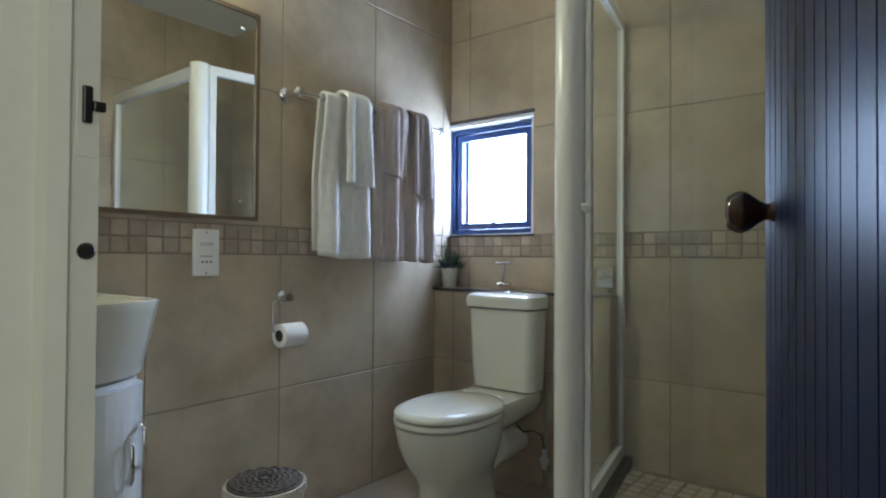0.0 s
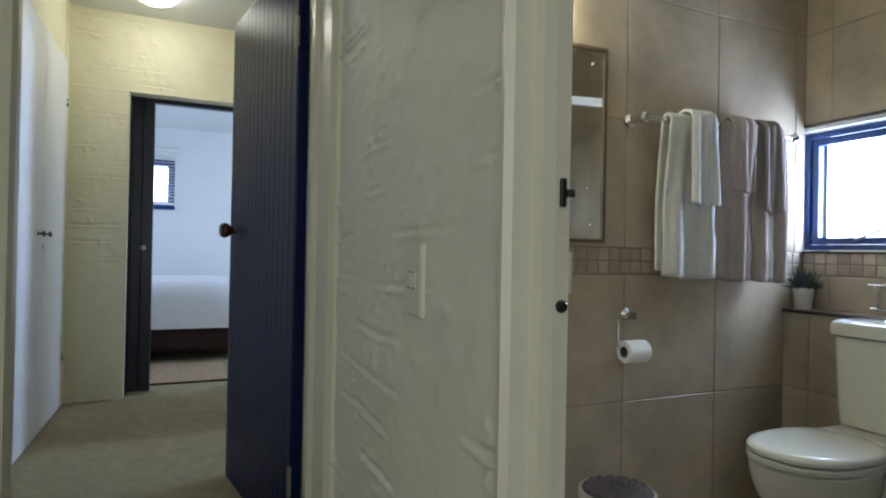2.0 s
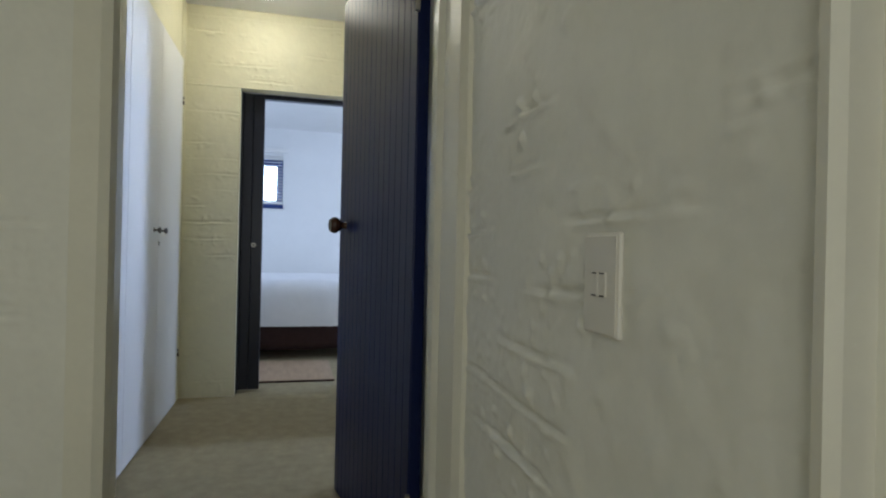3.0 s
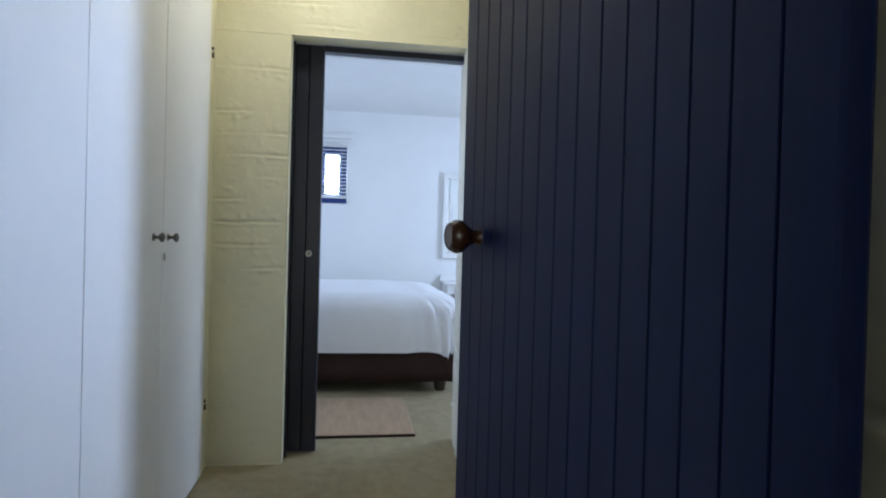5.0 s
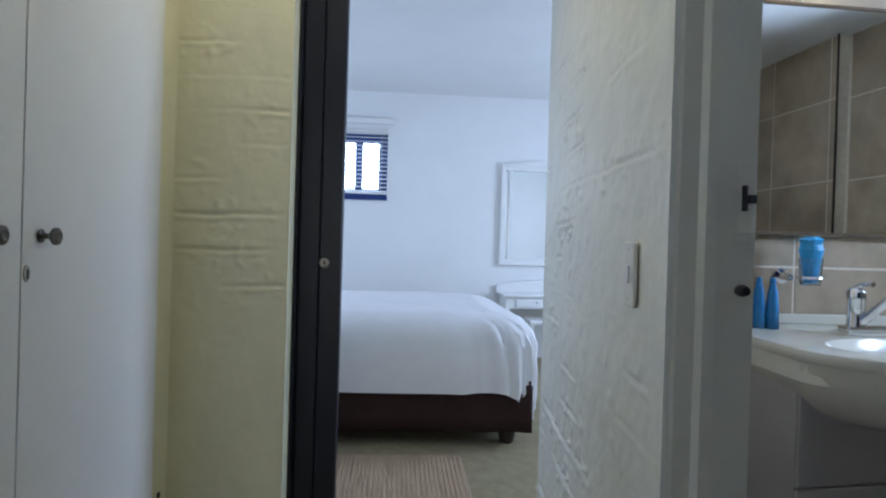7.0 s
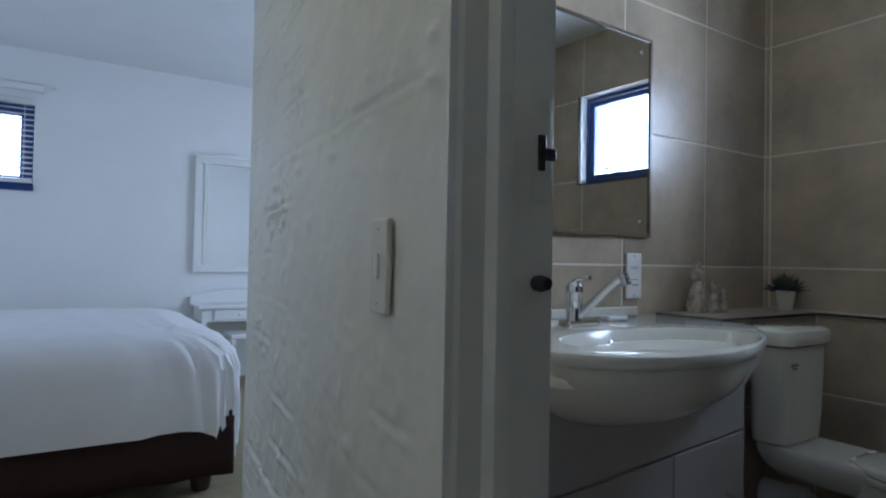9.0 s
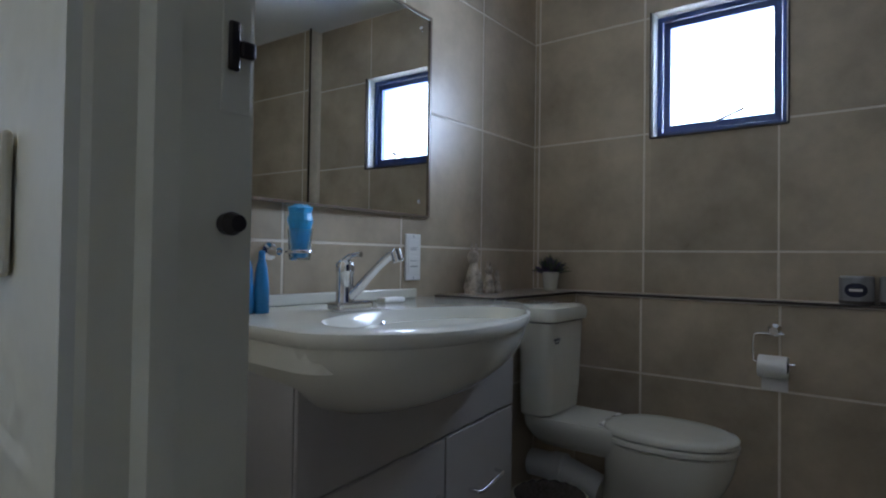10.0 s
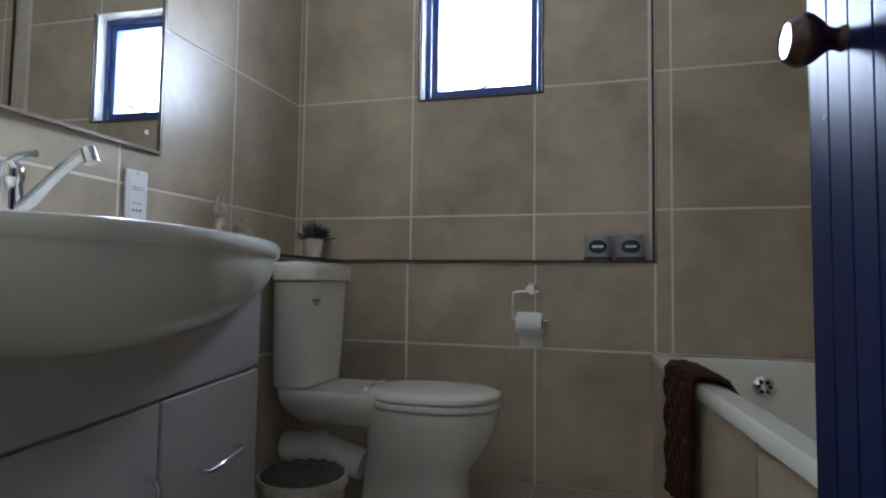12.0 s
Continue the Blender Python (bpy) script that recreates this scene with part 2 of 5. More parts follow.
def rough_wall(name, p0, p1, z0, z1, depth, seed, label, paint=None, amount=1.0):
    """A painted, bagged brick wall from p0 to p1 (plan), whose face lies on the left of that way; joints show softly here and there."""
    p0, p1 = Vector((*p0, 0)), Vector((*p1, 0))
    run = (p1 - p0).length
    along = (p1 - p0).normalized()
    out = Vector((-along.y, along.x, 0))
    nu, nv = max(2, int(run / 0.0065)), max(2, int((z1 - z0) / 0.0065))
    bm = bmesh.new()
    course, brick = 0.106, 0.300
    grid = []
    for j in range(nv + 1):
        z = z0 + (z1 - z0) * j / nv
        row = []
        for i in range(nu + 1):
            u = run * i / nu
            wob = 0.016 * noise.noise(Vector((u * 2.4, z * 3.5, seed))) + 0.004 * noise.noise(Vector((u * 17, z * 9, seed + 2)))
            k = math.floor((z + wob) / course)
            fz = ((z + wob) / course) % 1.0
            fu = ((u + 0.4 * wob) / brick + 0.5 * (k % 2)) % 1.0
            line = round((z + wob) / course)
            sz = (fz - round(fz)) * course
            du = min(fu, 1 - fu) * brick
            patch = noise.noise(Vector((u * 1.3, z * 1.6, seed + 60))) * 0.5
            show = max(0.0, noise.noise(Vector((u * 3.4, line * 3.7, seed + 7.3))) + 0.03 + patch) * (0.85 + 0.5 * noise.noise(Vector((u * 24, line * 5.1, seed + 70))))
            showv = max(0.0, noise.noise(Vector((u * 4.0, z * 7.0, seed + 17.3))) - 0.30 + patch)
            h = -0.024 * show * math.exp(-(sz / 0.0048) ** 2) - 0.005 * showv * math.exp(-(du / 0.006) ** 2)
            h += 0.013 * show * math.exp(-((sz + 0.010) / 0.0060) ** 2)
            h += 0.0034 * noise.noise(Vector((u * 4, z * 6, seed + 3))) + 0.0016 * noise.noise(Vector((u * 17, z * 17, seed + 5))) + 0.0008 * noise.noise(Vector((u * 55, z * 55, seed + 6)))
            lump = noise.noise(Vector((u * 16, z * 20, seed + 31)))
            h += 0.008 * max(0.0, lump - 0.40) + 0.016 * max(0.0, noise.noise(Vector((u * 30, z * 40, seed + 41))) - 0.22) * min(1.0, 3 * show)
            e = min(1.0, min(i, nu - i) / 3.0)
            row.append(bm.verts.new(p0 + along * u + out * (h * amount * e) + Vector((0, 0, z))))
        grid.append(row)
    for j in range(nv):
        for i in range(nu):
            bm.faces.new((grid[j][i], grid[j + 1][i], grid[j + 1][i + 1], grid[j][i + 1]))
    back = [[bm.verts.new(p - out * depth) for p in (p0 + Vector((0, 0, z)), p1 + Vector((0, 0, z)))] for z in (z0, z1)]
    bm.faces.new((back[0][1], back[0][0], back[1][0], back[1][1]))
    bm.faces.new([grid[0][i] for i in range(nu, -1, -1)] + [back[0][0], back[0][1]])
    bm.faces.new([grid[nv][i] for i in range(nu + 1)] + [back[1][1], back[1][0]])
    bm.faces.new([grid[j][0] for j in range(nv + 1)] + [back[1][0], back[0][0]])
    bm.faces.new([grid[j][nu] for j in range(nv, -1, -1)] + [back[0][1], back[1][1]])
    ob = part(name, bm, paint or PAINT, smooth=False)
    ob.data.polygons.foreach_set("use_smooth", [True] * (nu * nv) + [False] * 5)
    return structure(ob, label, "wall")

# ---- structure ----
# Plan: bath one (x 0 to 1.95, y 0.5 to 2.49), lobby and passage to its south, bath two (x -2.79 to -0.48, y 0.5 to 2.82), bedroom west of x -3.0.
N = 0.37           # face of the passage's north wall
S = -0.748         # face of the wardrobe
W = -2.714         # face of the passage's end wall
WB = -3.01         # its bedroom side
H = 2.60


def wall(name, rows, mat, label):
    return structure(part(name, boxes(*rows), mat), label, "wall")


floor = structure(part("floor", boxes((-7.2, 3.3, -2.6, N + 0.10, -0.12, 0.0), (-7.2, -2.95, N + 0.10, 3.2, -0.12, 0.0)), CARPET), "beige short pile carpet over the passage and bedroom", "floor")
floor_1 = structure(part("floor_1", boxes((-0.12, 2.07, N + 0.10, 2.75, -0.12, -0.006)), GROUT_DARK), "tiled bathroom floor with dark grout", "floor")
floor_2 = structure(part("floor_2", boxes((-2.91, -0.36, N + 0.10, 3.15, -0.12, -0.006)), GROUT), "tiled bathroom floor with pale grout", "floor")
structure(part("ceiling", boxes((-3.01, 3.3, -2.6, 0.44, H, H + 0.1)), CEILING), "plain white painted ceiling", "ceiling")
structure(part("ceiling_1", boxes((-0.12, 2.07, 0.44, 2.75, 2.5, 2.6)), CEILING), "plain white bathroom ceiling", "ceiling")
structure(part("ceiling_2", boxes((-2.91, -0.36, 0.44, 3.15, 2.5, 2.6)), CEILING), "plain white bathroom ceiling", "ceiling")
structure(part("ceiling_3", boxes((-7.2, -3.01, -2.6, 3.2, 2.575, 2.7)), CEILING), "plain white bedroom ceiling", "ceiling")

# north wall of lobby and passage, three rough pieces between door frames
rough_wall("wall_north", (1.055, N), (-0.10, N), 0, H, 0.06, 3.1, "white painted bagged brick wall with uneven joints", None, 1.35)
rough_wall("wall_north_1", (-0.10, N), (-1.03, N), 0, H, 0.06, 8.4, "white painted bagged brick wall behind an open door")
rough_wall("wall_north_2", (-1.80, 0.366), (-3.03, 0.475), 0, H, 0.06, 12.7, "white painted bagged brick wall with lumpy mortar joints", None, 1.15)
wall("wall_north_3", [(1.84, 3.2, N, 0.50, 0, H), (1.055, 1.84, N, 0.50, 2.08, H), (-1.80, -1.03, N, 0.50, 2.08, H)], PAINT, "white painted wall over the bathroom doors")
# end wall with the bedroom doorway
rough_wall("wall_west", (W, -0.412), (W, -0.86), 0, 2.075, 0.10, 21.3, "cream painted bagged brick pier beside the bedroom doorway", PAINT_CREAM, 0.55)
rough_wall("wall_west_1", (W, 0.47), (W, -0.86), 2.075, H, 0.10, 25.9, "cream painted brick wall above the bedroom doorway", PAINT_CREAM, 0.5)
wall("wall_west_2", [(WB, W - 0.101, -0.86, -0.412, 0, 2.075), (WB, W - 0.101, -0.86, 0.60, 2.075, H)], PAINT_SMOOTH, "white painted thickness of the bedroom wall")
# wall over and behind the wardrobe
wall("wall_south", [(-2.95, -0.20, -1.45, -1.33, 0, H), (-2.714, -2.585, -1.33, S - 0.012, 0, H), (-2.585, -0.20, -0.80, S - 0.015, 2.20, H)], PAINT_CREAM, "cream painted wall round the built-in wardrobe")
# cross wall of the lobby
rough_wall("wall_lobby", (-0.08, -0.53), (-0.08, -1.60), 0, H, 0.10, 33.3, "white painted bagged brick wall beside the passage door")
wall("wall_lobby_1", [(-0.18, -0.08, -0.53, N - 0.01, 2.08, H)], PAINT, "white painted wall above the passage door")
# the east opening is added to let the lobby's fill lamp in
wall("wall_lobby_2", [(-0.18, 3.2, -1.72, -1.60, 0, H), (3.08, 3.2, -1.60, -1.10, 0, H), (3.08, 3.2, 0.0, N, 0, H), (3.08, 3.2, -1.10, 0.0, 2.3, H), (3.08, 3.2, -1.10, 0.0, 0, 0.38)], PAINT, "white painted lobby walls round an added unseen opening")
# bathroom one
wall("wall_bath_one_west", [(-0.12, -0.0025, 0.44, 2.4925, 0, 2.5)], GROUT_DARK, "beige stone-look tiled bathroom wall with a mosaic band")
WX0, WX1, WZ0, WZ1 = -0.050, 0.466, 1.058, 1.615
wall("wall_bath_one_north", [(WX1, 2.07, 2.4925, 2.75, 0, 2.5), (-0.12, WX0, 2.4925, 2.75, 0, 2.5), (WX0, WX1, 2.4925, 2.75, 0, WZ0), (WX0, WX1, 2.4925, 2.75, WZ1, 2.5), (0, 0.872, 2.3675, 2.4925, 0, 0.798)], GROUT_DARK, "beige tiled bathroom wall with window and ledge")
wall("wall_bath_one_east", [(1.9525, 2.07, 0.50, 2.75, 0, 2.5)], GROUT_DARK, "beige stone-look tiled bathroom wall")
wall("wall_bath_one_south", [(-0.12, 1.035, 0.43, 0.446, 0, 2.5), (1.86, 2.07, 0.5, 0.53, 0, 2.5)], GROUT_DARK, "beige tiled bathroom wall beside the door")
# bathroom two
VX0, VX1, VZ0, VZ1 = -2.203, -1.672, 1.560, 2.12
wall("wall_bath_two_west", [(-2.91, -2.80, 0.47, 3.15, 0, 2.5), (-2.80, -2.7915, 0.47, 2.83, 0, 2.5), (-2.7915, -2.5215, 2.0315, 2.83, 0, 0.852)], GROUT, "brown-beige tiled bathroom wall with a low ledge")
wall("wall_bath_two_north", [(-2.7915, VX0, 2.8215, 3.15, 0, 2.5), (VX1, -1.24, 2.8215, 3.15, 0, 2.5), (VX0, VX1, 2.8215, 3.15, 0, VZ0), (VX0, VX1, 2.8215, 3.15, VZ1, 2.5),
                             (-2.5215, -1.24, 2.7415, 2.8215, 0, 0.852), (-1.24, -0.36, 2.7415, 3.15, 0, 2.5)], GROUT, "brown-beige tiled bathroom wall with window niche")
wall("wall_bath_two_east", [(-0.4785, -0.36, 0.50, 2.7415, 0, 2.5)], GROUT, "brown-beige tiled bathroom wall over the bath")
wall("wall_bath_two_south", [(-2.80, -1.835, 0.47, 0.496, 0, 2.5), (-1.0, -0.47, 0.50, 0.56, 0, 2.5)], GROUT, "tiled bathroom wall beside the door")
# bedroom
BX = -6.60
wall("wall_bedroom", [(-6.75, BX, -2.6, -0.76, 0, 2.575), (-6.75, BX, -0.21, 3.2, 0, 2.575), (-6.75, BX, -0.76, -0.21, 0, 1.55), (-6.75, BX, -0.76, -0.21, 2.16, 2.575)], PAINT_SMOOTH, "smooth white bedroom wall with a small window")
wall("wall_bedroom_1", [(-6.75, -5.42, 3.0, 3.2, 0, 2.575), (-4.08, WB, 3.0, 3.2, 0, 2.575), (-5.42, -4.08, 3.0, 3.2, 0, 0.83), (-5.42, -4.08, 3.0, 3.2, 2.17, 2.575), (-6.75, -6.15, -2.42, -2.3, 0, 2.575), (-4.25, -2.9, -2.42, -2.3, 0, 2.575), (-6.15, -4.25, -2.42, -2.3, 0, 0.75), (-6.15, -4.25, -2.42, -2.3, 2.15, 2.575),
                        (WB, -2.95, -2.3, -1.45, 0, 2.575), (WB, -2.92, 0.62, 3.0, 0, 2.575), (WB, -2.95, -1.45, -0.86, 0, 2.575)], PAINT_SMOOTH, "smooth white bedroom walls")

# ---- door frames ----


def door_frame(name, poly, top, x0, x1, y0, y1, label):
    """Painted frame: two posts of one profile and a head."""
    root = structure(new(name), label, "door frame")
    for k, p in enumerate(poly):
        bm = bmesh.new()
        prism(bm, p, 0, top)
        part("post", bm, CREAM, root)
    part("head", boxes((x0, x1, y0, y1, top, top + 0.045), bevel=0.004), CREAM, root)
    return root


def jamb_poly(x, s, y0, y1):
    """Profile of a rebated post whose opening edge is x; s is the way into the opening."""
    p = [(-0.030, y0 + 0.004), (-0.012, y0 - 0.020), (0.000, y0 - 0.022), (0.006, y0 - 0.010), (0.008, y0 + 0.020), (0.022, y0 + 0.026), (0.024, y0 + 0.045),
         (0.010, y0 + 0.052), (0.010, y1), (-0.030, y1)]
    q = [(x + s * a, b) for a, b in p]
    return q if s > 0 else q[::-1]


frame_1 = door_frame("door_frame_1", [jamb_poly(1.052, 1, N + 0.010, 0.459), jamb_poly(1.845, -1, N, 0.505)], 2.035, 1.03, 1.865, N - 0.02, 0.505, "cream painted bathroom door frame with a strike plate")
frame_2 = door_frame("door_frame_2", [jamb_poly(-1.802, 1, N + 0.022, 0.509), jamb_poly(-1.015, -1, N, 0.535)], 2.035, -1.825, -0.995, N - 0.02, 0.535, "cream painted bathroom door frame with a strike plate")
part("strike_plate", boxes((1.0618, 1.0635, 0.436, 0.457, 1.055, 1.165), bevel=0.0006), CREAM, frame_1, "painted-over strike plate")
part("keeper", boxes((1.0635, 1.069, 0.440, 0.450, 1.091, 1.131), (1.0635, 1.070, 0.450, 0.463, 1.105, 1.116), bevel=0.002), BRASS_DARK, frame_1, "dark latch keeper")
bm = lathe([(0.009, 0), (0.009, 0.004), (0.006, 0.008)], 16)
bmesh.ops.transform(bm, matrix=pose(1.0615, 0.447, 0.954, 0, 90, 0), verts=bm.verts)
part("bolt_hole", bm, BRASS_DARK, frame_1)
part("strike_plate", boxes((-1.7922, -1.7905, 0.478, 0.506, 1.125, 1.245), bevel=0.0006), CREAM, frame_2, "painted-over strike plate")
part("keeper", boxes((-1.7905, -1.785, 0.482, 0.492, 1.160, 1.202), (-1.7905, -1.783, 0.492, 0.506, 1.173, 1.187), bevel=0.002), BRASS_DARK, frame_2, "dark latch keeper")
bm = lathe([(0.009, 0), (0.010, 0.010), (0.007, 0.020)], 16)
bmesh.ops.transform(bm, matrix=pose(-1.7925, 0.485, 1.031, 0, 90, 0), verts=bm.verts)
part("bolt_hole", bm, BRASS_DARK, frame_2)
fr = structure(new("door_frame_3"), "cream painted passage door frame", "door frame")
part("post", prism(bmesh.new(), [(-0.232, N - 0.030), (-0.17, N - 0.034), (-0.15, N - 0.048), (-0.09, N - 0.048), (-0.07, N - 0.034), (0.05, N - 0.026), (0.075, N - 0.012), (0.075, N + 0.004), (-0.232, N + 0.004)], 0, 2.04), CREAM, fr)
part("post", prism(bmesh.new(), [(-0.205, -0.53), (-0.08, -0.532), (-0.060, -0.528), (-0.056, -0.470), (-0.070, -0.450), (-0.10, -0.444), (-0.115, -0.455), (-0.205, -0.458)], 0, 2.04), CREAM, fr)
part("head", boxes((-0.205, -0.06, -0.53, N - 0.02, 2.04, 2.09), bevel=0.004), CREAM, fr)

# ---- doors ----


def knob(parent, x, y, z, way, name="door_knob", label="round turned brown wooden knob"):
    """A turned wooden knob that stands out along local y (way +1 or -1)."""
    bm = lathe([(0.0165, 0.0), (0.0160, 0.002), (0.0135, 0.005), (0.0130, 0.011), (0.0165, 0.019), (0.0265, 0.031), (0.0322, 0.040), (0.0335, 0.046), (0.0325, 0.053), (0.0275, 0.062), (0.0245, 0.0655), (0.0228, 0.0663), (0.0216, 0.0650), (0.0205, 0.0650)], 32)
    bmesh.ops.transform(bm, matrix=pose(x, y, z, -90 * way, 0, 0), verts=bm.verts)
    return part(name, bm, WOOD_KNOB, parent, label, smooth=True)


def plank_door(name, hinge, rz, width, label, knob_z=1.075, height=2.03, split=False):
    """A boarded door: local x runs from the hinge to the free edge; local y is its thickness."""
    root = structure(new(name), label, "door")
    root.matrix_world = pose(*hinge, 0.005, 0, 0, rz)
    n = 15
    bw = width / n
    for i in range(n):
        a, b = i * bw, (i + 1) * bw
        g, d, t = 0.0022, 0.006, 0.020
        poly = [(a + g, -t), (b - g, -t), (b, -t + d), (b, t - d), (b - g, t), (a + g, t), (a, t - d), (a, -t + d)]
        part("plank", prism(bmesh.new(), poly, 0.0, height), NAVY, root)
    part("edge_strip", boxes((width, width + 0.006, -0.019, 0.019, 0.0, height), bevel=0.002), NAVY, root)
    k = width - 0.092
    for way in (1, -1):
        knob(root, k, way * 0.020, knob_z, way)
        bm = lathe([(0.0050, 0), (0.0050, 0.0015), (0.0035, 0.0018)], 16)
        bmesh.ops.transform(bm, matrix=pose(k + 0.048, way * 0.0188, knob_z - 0.086, -90 * way, 0, 0), verts=bm.verts)
        part("keyhole", bm, BRASS_DARK, root)
    for z in (0.25, 1.75):
        part("hinge", tube([(-0.004, 0.022, z - 0.05), (-0.004, 0.022, z + 0.05)], 0.007, 10), STEEL, root)
    return root


def heading(p, q):
    return math.degrees(math.atan2(q[1] - p[1], q[0] - p[0]))


D1 = ((1.815, 0.545), (1.592, 1.310))
D2 = ((-1.035, 0.575), (-1.121, 1.365))
D3 = ((-0.244, 0.315), (-1.064, 0.166))
for nm, (p, q), lab in (("door_1", D1, "navy boarded bathroom door standing open, brown knob"), ("door_2", D2, "navy boarded bathroom door standing open inwards"),
                        ("door_3", D3, "dark navy boarded passage door folded back along the wall")):
    plank_door(nm, p, heading(p, q), math.dist(p, q), lab, {"door_1": 1.02, "door_2": 1.075, "door_3": 1.100}[nm])

wear = part("crack", boxes((0.62, 0.6215, -0.0206, -0.0196, 1.42, 2.03), bevel=0.0), BRASS_DARK, bpy.data.objects["door_3"], "worn split in the paint")

# sliding door leaf of the bedroom, drawn back into its pocket
leaf = structure(new("door_4"), "dark navy boarded bedroom sliding door, mostly open", "sliding door")
for i, (a, b) in enumerate(((-0.50, -0.405), (-0.405, -0.335), (-0.335, -0.262))):
    g = 0.004
    part("plank", prism(bmesh.new(), [(-2.895, a), (-2.855, a), (-2.850 - 0.0, a + g), (-2.850, b - g), (-2.855, b), (-2.895, b)], 0.012, 2.075), NAVY_DARK, leaf)
bm = lathe([(0.017, 0), (0.017, 0.003), (0.012, 0.004), (0.0105, 0.002), (0.0105, 0.0015)], 24)
bmesh.ops.transform(bm, matrix=pose(-2.851, -0.318, 1.02, 0, 90, 0), verts=bm.verts)
lock = part("lock_plate", bm, STEEL, leaf, "round steel keyhole plate")
part("keyhole", boxes((-2.849, -2.8465, -0.320, -0.316, 1.012, 1.029)), BRASS_DARK, lock)
part("keyhole_bar", boxes((-2.849, -2.8462, -0.324, -0.312, 1.018, 1.022)), BRASS_DARK, lock)
structure(part("trim", boxes((-2.90, -2.84, -0.262, 0.465, 2.045, 2.075), bevel=0.003), NAVY_DARK), "dark navy sliding door track", "track")
structure(part("trim_1", boxes((-2.84, -2.80, -0.425, -0.402, 0.0, 2.075), bevel=0.004), NAVY_DARK), "dark navy sliding door stop", "trim")

# ---- windows ----


def window(name, x0, x1, z0, z1, y, label):
    """A small top-hung window: outer frame, sash, pane, stay."""
    root = structure(new(name), label, "window")
    f = 0.022
    part("window_frame", boxes((x0, x1, y, y + 0.06, z0, z0 + f), (x0, x1, y, y + 0.06, z1 - f, z1), (x0, x0 + f, y, y + 0.06, z0 + f, z1 - f), (x1 - f, x1, y, y + 0.06, z0 + f, z1 - f)), WINDOW_GLARE_BLUE, root)
    a, s = f + 0.003, 0.029
    part("sash", boxes((x0 + a, x1 - a, y + 0.012, y + 0.045, z0 + a, z0 + a + s), (x0 + a, x1 - a, y + 0.012, y + 0.045, z1 - a - s, z1 - a),
                       (x0 + a, x0 + a + s, y + 0.012, y + 0.045, z0 + a + s, z1 - a - s), (x1 - a - s, x1 - a, y + 0.012, y + 0.045, z0 + a + s, z1 - a - s)), WINDOW_GLARE_BLUE, root)
    pane = part("pane", boxes((x0 + a + s - 0.004, x1 - a - s + 0.004, y + 0.030, y + 0.034, z0 + a + s - 0.004, z1 - a - s + 0.004)), GLASS, root)
    pane.visible_shadow = False
    cx = (x0 + x1) / 2 + 0.03
    part("stay", tube([(cx - 0.05, y + 0.004, z0 + 0.045), (cx, y - 0.004, z0 + 0.060), (cx + 0.07, y - 0.010, z0 + 0.085)], 0.005, 8), STEEL, root)
    return root


window("window_1", WX0 + 0.010, WX1 - 0.028, WZ0 + 0.012, WZ1 - 0.022, 2.555, "small dark top-hung bathroom window, bright outside, blue glare in frame colour")
window("window_2", VX0 + 0.006, VX1 - 0.006, VZ0 + 0.006, VZ1 - 0.006, 2.885, "small dark top-hung bathroom window, bright outside, blue glare in frame colour")
bw = structure(new("window_3"), "small dark bedroom window behind white slatted blind", "window")
part("window_frame", boxes((-6.70, -6.63, -0.755, -0.675, 1.555, 2.155), (-6.70, -6.63, -0.295, -0.215, 1.555, 2.155), (-6.70, -6.63, -0.675, -0.295, 1.555, 1.625), (-6.70, -6.63, -0.675, -0.295, 2.075, 2.155), (-6.69, -6.64, -0.525, -0.455, 1.625, 2.075)), WINDOW_GLARE_BLUE, bw)
part("window_sill", boxes((-6.66, -6.575, -0.765, -0.205, 1.515, 1.56), bevel=0.004), WINDOW_GLARE_BLUE, bw)
pane = part("pane", boxes((-6.672, -6.668, -0.715, -0.255, 1.595, 2.115)), GLASS, bw)
pane.visible_shadow = False

# edges of slate round the window and ledges
structure(part("trim_2", boxes((0.001, WX1 + 0.006, 2.482, 2.4925, WZ1 - 0.002, WZ1 + 0.010), (0.001, WX1 + 0.006, 2.482, 2.555, WZ0 - 0.006, WZ0 + 0.004)), SLATE), "thin dark slate edging of window recess", "trim")
structure(part("trim_3", boxes((0.001, 0.868, 2.352, 2.49, 0.799, 0.809), bevel=0.002), SLATE), "dark slate shelf edge over the cistern", "ledge")
structure(part("trim_4", boxes((-2.517, -2.508, 2.022, 2.735, 0.8525, 0.8625), (-2.79, -2.517, 2.022, 2.030, 0.8525, 0.8625), (-2.508, -1.246, 2.727, 2.736, 0.8525, 0.8625)), SLATE), "dark slate ledge edging", "trim")
structure(part("ledge_1", boxes((-2.79, -2.517, 2.030, 2.82, 0.8525, 0.8620), (-2.517, -1.256, 2.736, 2.82, 0.8525, 0.8620)), FLOOR_TILE), "tiled ledge top", "ledge")
structure(part("trim_5", boxes((-1.256, -1.247, 2.727, 2.737, 0.863, 2.5)), SLATE), "dark slate vertical edging of the niche", "trim")
structure(part("trim_6", boxes((VX0 - 0.006, VX0, 2.813, 2.885, VZ0 - 0.006, VZ1), (VX1, VX1 + 0.006, 2.813, 2.885, VZ0 - 0.006, VZ1), (VX0, VX1, 2.813, 2.885, VZ0 - 0.008, VZ0)), SLATE), "dark slate edging of window recess", "trim")
structure(part("trim_7", boxes((VX0 + 0.0005, VX0 + 0.006, 2.83, 2.885, VZ0, VZ1), (VX1 - 0.006, VX1 - 0.0005, 2.83, 2.885, VZ0, VZ1)), PAINT_SMOOTH), "white painted window reveal", "trim")
